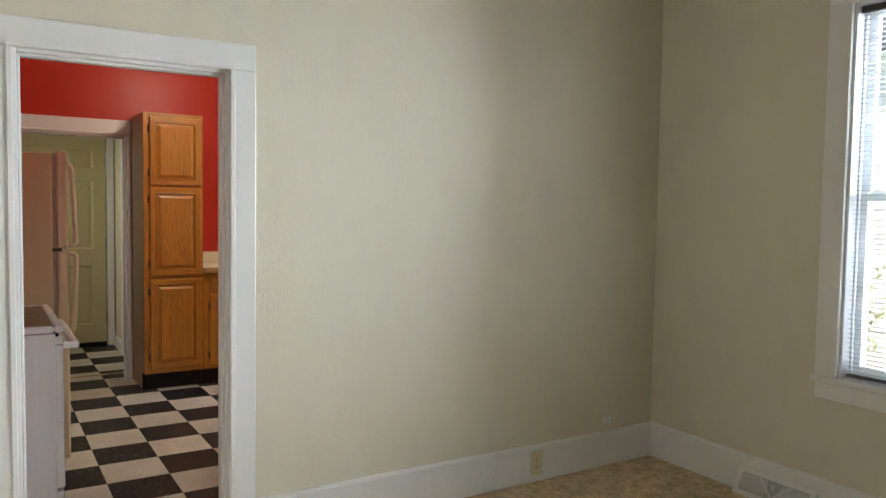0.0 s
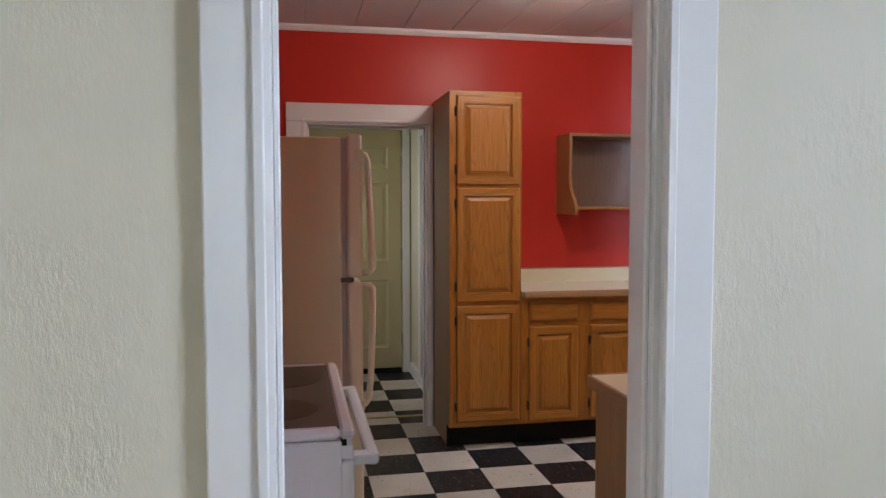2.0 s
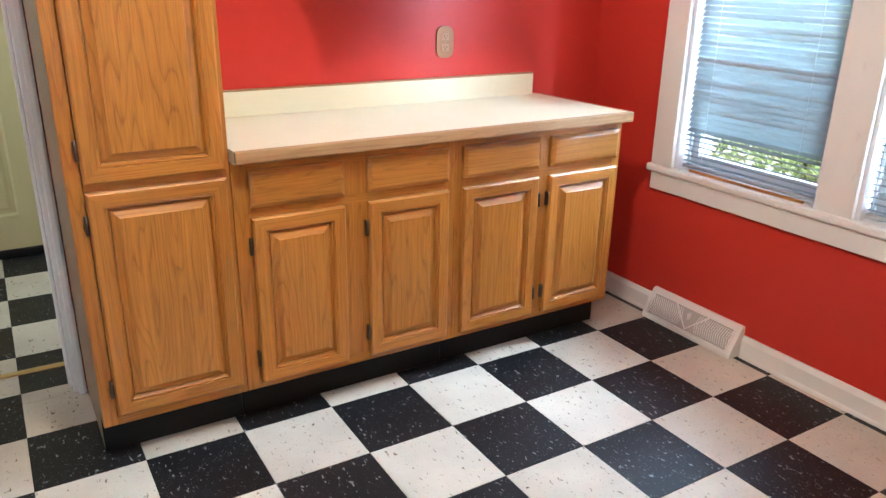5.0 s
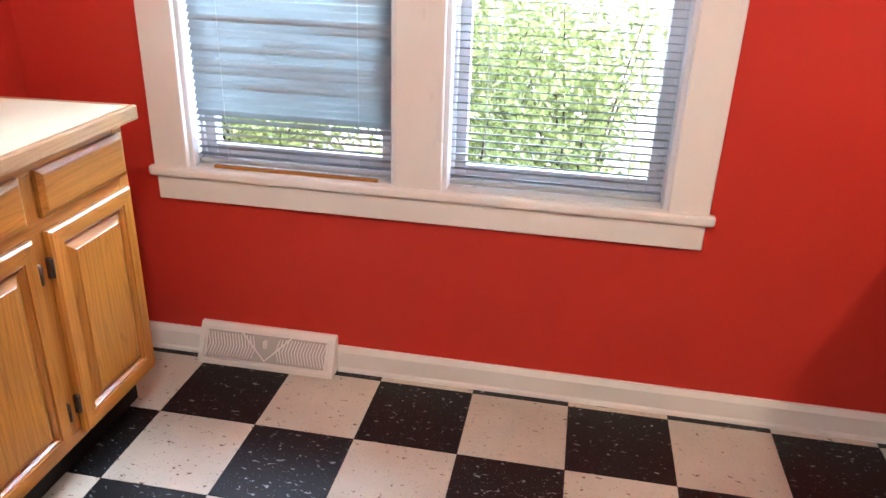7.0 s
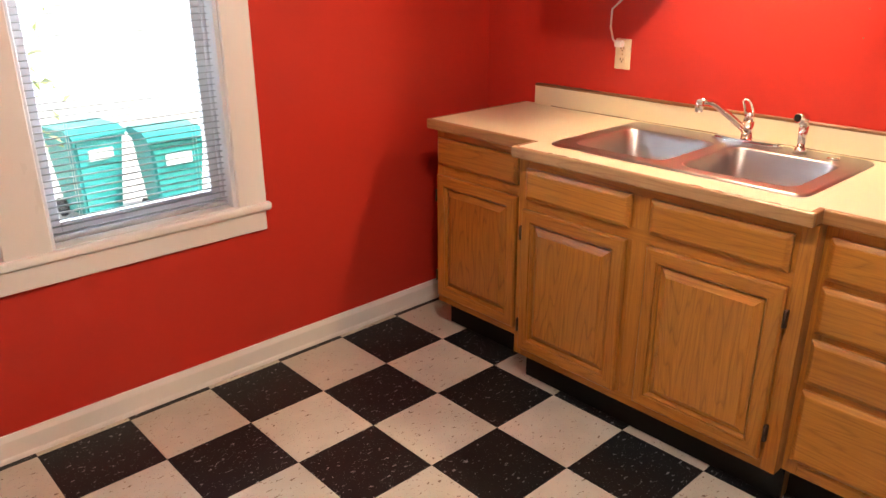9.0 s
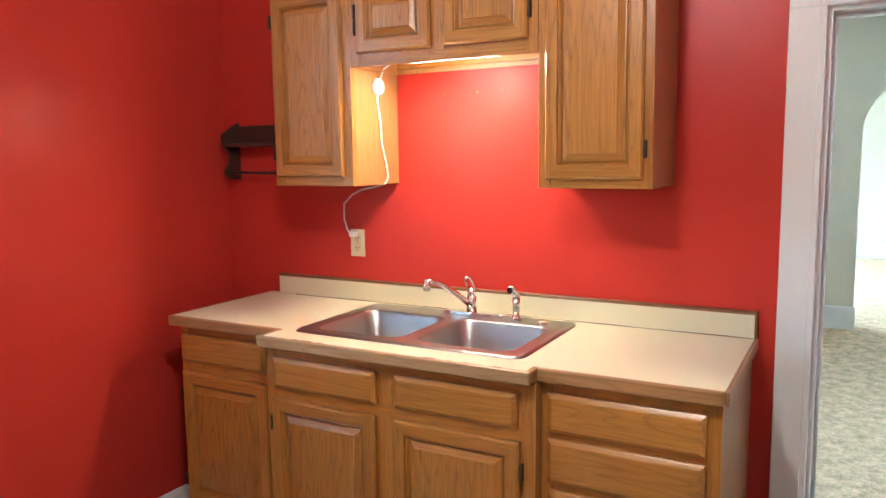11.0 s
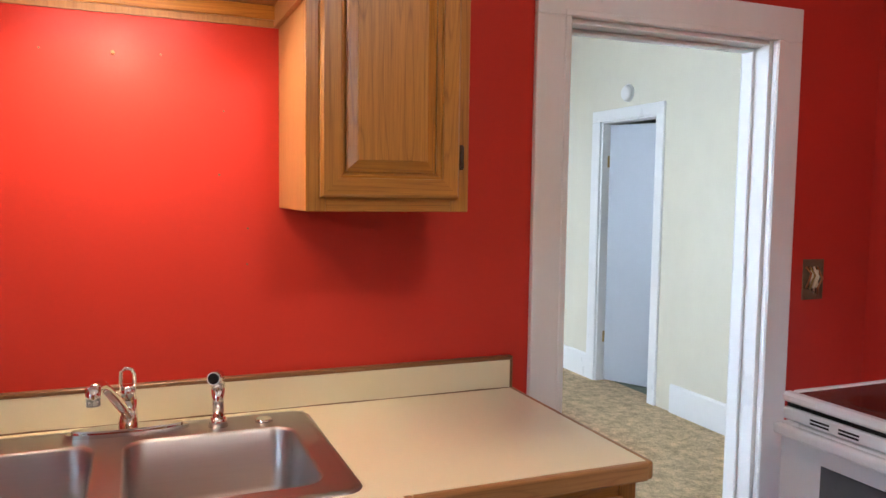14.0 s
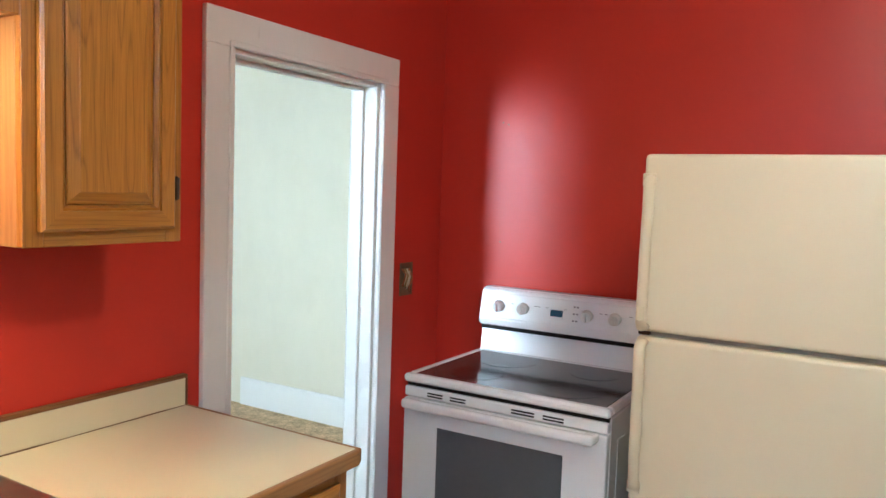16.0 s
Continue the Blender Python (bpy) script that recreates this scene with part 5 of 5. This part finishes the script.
for x in (0.408, 0.421):
    for s in (0.25, 0.5, 0.75):
        p = on_panel(x, s)
        box(bm, p.x - 0.004, p.x + 0.004, p.y - 0.0015, p.y + 0.003, p.z - 0.003, p.z + 0.003)
for x in (0.05, 0.145, 0.245, 0.26, 0.296, 0.372, 0.445, 0.515, 0.535, 0.63, 0.66):
    p = on_panel(x, 0.62)
    box(bm, p.x - 0.006, p.x + 0.006, p.y - 0.001, p.y + 0.003, p.z - 0.0012, p.z + 0.0012)
part("markings", bm, GREY_MARK, guard)

# ---- refrigerator ----
r = root("refrigerator", pose(0.361, 4.275, 0, 0, 0, 90), "almond top-freezer refrigerator with bowed handles", "refrigerator")
FW, FD, FH = 0.775, 0.735, 1.678
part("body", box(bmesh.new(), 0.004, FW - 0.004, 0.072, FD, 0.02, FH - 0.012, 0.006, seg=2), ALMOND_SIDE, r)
part("gasket", box(bmesh.new(), 0.012, FW - 0.012, 0.05, 0.074, 0.10, FH - 0.014), GASKET, r)
fz = part("freezer_door", box(bmesh.new(), 0, FW, 0, 0.052, 1.187, FH, 0.012, seg=3), ALMOND, r)
fr = part("fridge_door", box(bmesh.new(), 0, FW, 0, 0.052, 0.10, 1.172, 0.012, seg=3), ALMOND, r)
part("grille", box(bmesh.new(), 0.01, FW - 0.01, 0.03, 0.06, 0.01, 0.09, 0.004), GASKET, r, "grey toe grille")
part("hinge", box(bmesh.new(), -0.002, 0.03, 0.03, 0.075, 1.172, 1.187, 0.002), HINGE, r, "dark middle hinge")
part("top_hinge", box(bmesh.new(), FW - 0.06, FW - 0.01, 0.01, 0.09, FH, FH + 0.012, 0.004), ALMOND, r)
for door, pts, fix in ((fz, [(0.020, 0.004, 1.612), (0.020, -0.012, 1.606), (0.020, -0.019, 1.588), (0.021, -0.023, 1.52), (0.021, -0.029, 1.40), (0.022, -0.034, 1.27), (0.022, -0.035, 1.215), (0.022, -0.026, 1.203), (0.022, 0.004, 1.202)], (1.590, 1.625)), (fr, [(0.022, 0.004, 1.158), (0.022, -0.026, 1.158), (0.022, -0.036, 1.146), (0.022, -0.036, 1.10), (0.022, -0.033, 0.97), (0.021, -0.028, 0.84), (0.021, -0.021, 0.765), (0.020, -0.010, 0.745), (0.020, 0.004, 0.740)], (0.725, 0.760))):
    bm = bmesh.new()
    tube(bm, pts, 0.0115, 12, flat=1.35)
    box(bm, -0.0025, 0.034, -0.006, 0.022, fix[0], fix[1], 0.003, seg=2)
    part("handle", bm, ALMOND, door)
part("badge", box(bmesh.new(), 0.011, 0.033, -0.0485, -0.042, 1.222, 1.262, 0.002), IVORY, fz, "plain pale badge")

# ---- registers, dining things ----
def register(m, w, label):
    r = root("baseboard_register", m, label, "register", "floor registers")
    t = bmesh.new()
    prism(t, [(0, 0.002), (-0.075, 0.002), (-0.075, 0.016), (-0.022, 0.118), (-0.012, 0.128), (0, 0.128)], "x", 0, w)
    part("cover", t, PLASTIC, r)
    # louvred face: curved bars on either side of a centre chevron
    def face(u, s, out):
        return Vector((u, -0.075 + 0.053 * s - out * 0.89, 0.016 + 0.102 * s + out * 0.46))
    for k in range(40):
        u = 0.03 + (w - 0.06) * k / 39
        if abs(u - w / 2) < 0.028:
            continue
        lean = 0.028 if u < w / 2 else -0.028
        part("louvre", tube(bmesh.new(), [face(u - lean * 0.4, 0.18, 0.002), face(u, 0.5, 0.003), face(u - lean * 0.4, 0.85, 0.002)], 0.0021, 5), WHITE, r)
    bm = bmesh.new()
    tube(bm, [face(w / 2 - 0.085, 0.9, 0.003), face(w / 2, 0.16, 0.003), face(w / 2 + 0.085, 0.9, 0.003)], 0.004, 5)
    tube(bm, [face(0.02, 0.1, 0.002), face(w - 0.02, 0.1, 0.002), face(w - 0.02, 0.92, 0.002), face(0.02, 0.92, 0.002), face(0.02, 0.1, 0.002)], 0.003, 5)
    part("chevron", bm, WHITE, r)
    # grey sheet stands in for the shade between the louvres
    part("backing", prism(bmesh.new(), [(-0.0735, 0.026), (-0.0285, 0.112), (-0.026, 0.112), (-0.071, 0.026)], "x", 0.03, w - 0.03), REG_SHADE, r)
    part("damper_tab", box(bmesh.new(), w / 2 - 0.006, w / 2 + 0.006, -0.058, -0.038, 0.072, 0.10, 0.003), PLASTIC, r)
    return r


register(east(5.928), 0.47, "white louvred baseboard register on the tile floor")
register(east(2.43), 0.42, "white louvred baseboard register by the carpet")

r = root("thermostat", pose(-1.05, DS, 1.532, 0, 0, 180), "round thermostat on a white backplate", "thermostat")
part("backplate", rod(bmesh.new(), (0, 0, 0), (0, -0.008, 0), 0.075, 0.072, 28), PLASTIC, r)
part("dial", rod(bmesh.new(), (0, -0.008, 0), (0, -0.04, 0), 0.045, 0.040, 28), BRASS, r, "brass-coloured dial")
part("cover", rod(bmesh.new(), (0, -0.04, 0), (0, -0.046, 0), 0.032, 0.03, 24), PLASTIC, r)
r = root("smoke_alarm", pose(DW, 0.385, 2.205, 0, 0, 90), "round white smoke alarm above the side door", "smoke alarm")
part("base", rod(bmesh.new(), (0, 0, 0), (0, -0.012, 0), 0.065, 0.065, 28), PLASTIC, r)
part("cover", rod(bmesh.new(), (0, -0.012, 0), (0, -0.038, 0), 0.06, 0.045, 28), PLASTIC, r)

# ---- outdoors ----
GZ = -1.25
bm = bmesh.new()
n = 12
bmesh.ops.create_grid(bm, x_segments=n, y_segments=n, size=400)
for v in bm.verts:
    v.co.z = GZ
solo("ground", bm, GRASS, "sunlit lawn reaching away from the house", "lawn", "", "structure")
solo("driveway", box(bmesh.new(), 8.0, 15.0, -30, 30, GZ, GZ + 0.03), CONCRETE, "pale sunlit concrete driveway", "driveway", "", "structure")
# wide pale slab added so sun on it whitens the front window view
solo("street", box(bmesh.new(), -90, 60, -180, -7.0, GZ, GZ + 0.02), CONCRETE, "pale sunlit street slab, widened far out to whiten the front window", "street", "", "structure")
# the house's own outer faces and roof
solo("siding_east", bmesh_join([wall_mesh("y", KE + 0.2, KE + 0.225, LS - 0.2, KN + 0.14, -1.25, 3.2, [(a, b, WIN_Z0, WIN_Z1) for a, b in KWIN] + [(*DWIN, WIN_Z0, WIN_Z1), (*LEWIN, 0.68, 2.38)])]), SIDING, "white outer siding of the house", "wall", "", "structure")
solo("siding_south", bmesh_join([wall_mesh("x", LS - 0.225, LS - 0.2, LW - 0.12, KE + 0.225, -1.25, 3.2, [FWIN])]), SIDING, "white outer siding of the house", "wall", "", "structure")
solo("roof", prism(bmesh.new(), [(-6.0, 3.2), (3.75, 3.2), (3.75, 3.3), (-1.0, 4.5), (-6.0, 3.3)], "y", -7.4, 9.0), SHINGLE, "grey shingled roof of the house", "roof", "", "structure")
solo("foundation", box(bmesh.new(), LW - 0.12, KE + 0.19, LS - 0.19, 8.19, GZ, -0.13), CONCRETE, "concrete house foundation", "foundation", "", "structure")


def wheelie_bin(m, label):
    r = root("wheelie_bin", m, label, "bin", "wheelie bins")
    t = bmesh.new()
    lo = [t.verts.new(p) for p in ((-0.22, -0.24, 0.06), (0.22, -0.24, 0.06), (0.22, 0.24, 0.06), (-0.22, 0.24, 0.06))]
    hi = [t.verts.new(p) for p in ((-0.29, -0.34, 0.95), (0.29, -0.34, 0.95), (0.29, 0.34, 0.95), (-0.29, 0.34, 0.95))]
    for k in range(4):
        t.faces.new((lo[k], lo[(k + 1) % 4], hi[(k + 1) % 4], hi[k]))
    t.faces.new(lo[::-1])
    t.faces.new(hi)
    bmesh.ops.bevel(t, geom=t.edges[:], offset=0.03, segments=2, affect="EDGES")
    part("body", t, TEAL, r)
    part("rim", box(bmesh.new(), -0.31, 0.31, -0.36, 0.36, 0.92, 0.96, 0.012), TEAL, r)
    t = prism(bmesh.new(), [(-0.38, 0.965), (-0.38, 0.99), (-0.2, 1.045), (0.3, 1.05), (0.37, 1.02), (0.37, 0.965)], "x", -0.315, 0.315)
    part("lid", t, TEAL, r)
    part("handle", rod(bmesh.new(), (-0.26, 0.41, 1.0), (0.26, 0.41, 1.0), 0.016, seg=10), TEAL, r)
    part("label_plate", box(bmesh.new(), -0.14, 0.14, -0.345, -0.318, 0.70, 0.82), PLASTIC, r, "plain white label")
    for x in (-0.27, 0.23):
        part("wheel", rod(bmesh.new(), (x, 0.24, 0.11), (x + 0.04, 0.24, 0.11), 0.11, seg=20), TYRE, r, "black rubber wheel")
    return r


b1 = wheelie_bin(pose(9.65, 3.06, GZ + 0.03, 0, 0, -80), "teal plastic wheelie bin on the driveway")
copy_thing(b1, pose(8.9, 2.42, GZ + 0.03, 0, 0, -95))

# neighbouring house with lapped siding
r = root("neighbour_house", pose(15.0, 4, GZ), "white sided neighbouring house in bright sun", "house")
part("wall", box(bmesh.new(), 15.08, 22, -14, 20, GZ, 4.6), SIDING, r, "", True)
bm = bmesh.new()
for k in range(44):
    z = GZ + 0.35 + 0.115 * k
    prism(bm, [(15.08, z), (15.055, z), (15.068, z + 0.115), (15.08, z + 0.115)], "y", -14, 20)
tagged(part("siding", bm, SIDING, r, "", True), kind="stuff")
for y, z0, z1 in ((2.6, -0.35, 1.0), (9.0, 0.5, 2.0), (-3.5, 0.5, 2.0)):
    wdw = part("window", boxes([(15.02, 15.08, y - 0.52, y - 0.44, z0 - 0.08, z1 + 0.08), (15.02, 15.08, y + 0.44, y + 0.52, z0 - 0.08, z1 + 0.08), (15.02, 15.08, y - 0.44, y + 0.44, z1, z1 + 0.08), (15.02, 15.08, y - 0.44, y + 0.44, z0 - 0.08, z0), (15.02, 15.07, y - 0.44, y + 0.44, (z0 + z1) / 2 - 0.03, (z0 + z1) / 2 + 0.03)]), VINYL_FRAME, r, "", True)
    part("pane", box(bmesh.new(), 15.045, 15.053, y - 0.44, y + 0.44, z0, z1), PANE_DARK, wdw, "", True)
part("roof", prism(bmesh.new(), [(14.5, 4.5), (18.5, 7.2), (22.5, 4.5), (22.5, 4.65), (18.5, 7.4), (14.5, 4.65)], "y", -14.4, 20.4), SHINGLE, r, "grey shingle roof", True)


def shrub(m, height, spread, leaves, seed, label, name="shrub"):
    rnd = random.Random(seed)
    r = root(name, m, label, name, "garden plants")
    bm = bmesh.new()
    tips = []
    for k in range(9):
        a = 2 * math.pi * k / 9 + rnd.uniform(-0.3, 0.3)
        s = rnd.uniform(0.35, 1.0) * spread
        h = height * rnd.uniform(0.6, 1.0)
        p = [Vector((0.12 * math.cos(a), 0.12 * math.sin(a), 0)), Vector((0.45 * s * math.cos(a), 0.45 * s * math.sin(a), h * 0.5)), Vector((s * math.cos(a) * 0.8, s * math.sin(a) * 0.8, h * 0.9))]
        tube(bm, p, [0.016, 0.010, 0.004], 6)
        tips += [p[1].lerp(p[2], f) for f in (0.1, 0.4, 0.7, 1.0)] + [p[0].lerp(p[1], f) for f in (0.5, 0.8)]
    part("stem", bm, BARK, r)
    verts, faces = [], []
    for k in range(leaves):
        c = rnd.choice(tips) + Vector((rnd.gauss(0, 0.22), rnd.gauss(0, 0.22), rnd.gauss(0, 0.2))) * spread
        c.z = max(0.05, c.z)
        L, wd = rnd.uniform(0.07, 0.13), rnd.uniform(0.03, 0.055)
        q = Euler((rnd.uniform(-1.1, 1.1), rnd.uniform(-1.1, 1.1), rnd.uniform(0, 6.28))).to_matrix()
        i = len(verts)
        verts += [tuple(c + q @ Vector(p)) for p in ((-L / 2, 0, 0), (0, -wd / 2, 0.012), (L / 2, 0, -0.01), (0, wd / 2, 0.012))]
        faces += [(i, i + 1, i + 2), (i, i + 2, i + 3)]
    me = bpy.data.meshes.new("crown")
    me.from_pydata(verts, [], faces)
    me.materials.append(LEAF)
    ob = new("crown", me)
    ob.parent = r
    return r


for k, (x, y, h, s, n) in enumerate(((7.2, 5.6, 2.5, 1.3, 6000), (7.3, 7.6, 3.1, 1.4, 8000), (7.1, 9.4, 2.6, 1.3, 2200), (7.3, 4.75, 2.5, 0.75, 2600), (6.3, 2.15, 2.9, 0.75, 4200), (7.2, 1.0, 2.3, 1.1, 2200), (7.2, -1.2, 2.0, 1.1, 1500))):
    shrub(pose(x, y, GZ), h, s, n, 10 + k, "leafy green garden shrub in sun")
for k, (x, y) in enumerate(((11.5, 11.5), (-16.0, -34.0), (13.5, -6.0))):
    shrub(pose(x, y, GZ), 5.5, 2.6, 3500, 30 + k, "broad leafy green tree in sun", "tree")

# ---- checkerboard floor, tile by tile ----
TX, TY, TS = 2.943, 4.692, 0.3048
floor = solo("floor_kitchen", boxes([(KW - 0.1, KE, MID - 0.02, KN + 0.14, -0.12, -0.003), (0.0, 1.12, KN + 0.14, 8.07, -0.12, -0.003)]), BLACK, "black and off-white checkerboard vinyl tile floor", "floor", "", "structure")
cache = {}
for i in range(-12, 3):
    for j in range(-6, 12):
        for rx0, rx1, ry0, ry1 in ((KW, KE, MID - 0.02, KN + 0.001), (0.0, 1.12, KN + 0.001, 8.07)):
            x0, x1 = max(TX + i * TS, rx0), min(TX + (i + 1) * TS, rx1)
            y0, y1 = max(TY + j * TS, ry0), min(TY + (j + 1) * TS, ry1)
            if x1 - x0 < 0.006 or y1 - y0 < 0.006:
                continue
            dark = (i + j) % 2 == 1
            key = (round(x1 - x0, 4), round(y1 - y0, 4), dark)
            if key not in cache:
                w, d = (x1 - x0) / 2 - 0.0006, (y1 - y0) / 2 - 0.0006
                cache[key] = finish(box(bmesh.new(), -w, w, -d, d, -0.003, 0.0, 0.0008), "tile", TILE_B if dark else TILE_W)
            ob = new("tile", cache[key])
            ob.parent = floor
            ob.location = ((x0 + x1) / 2, (y0 + y1) / 2, random.uniform(-0.0004, 0.0004))
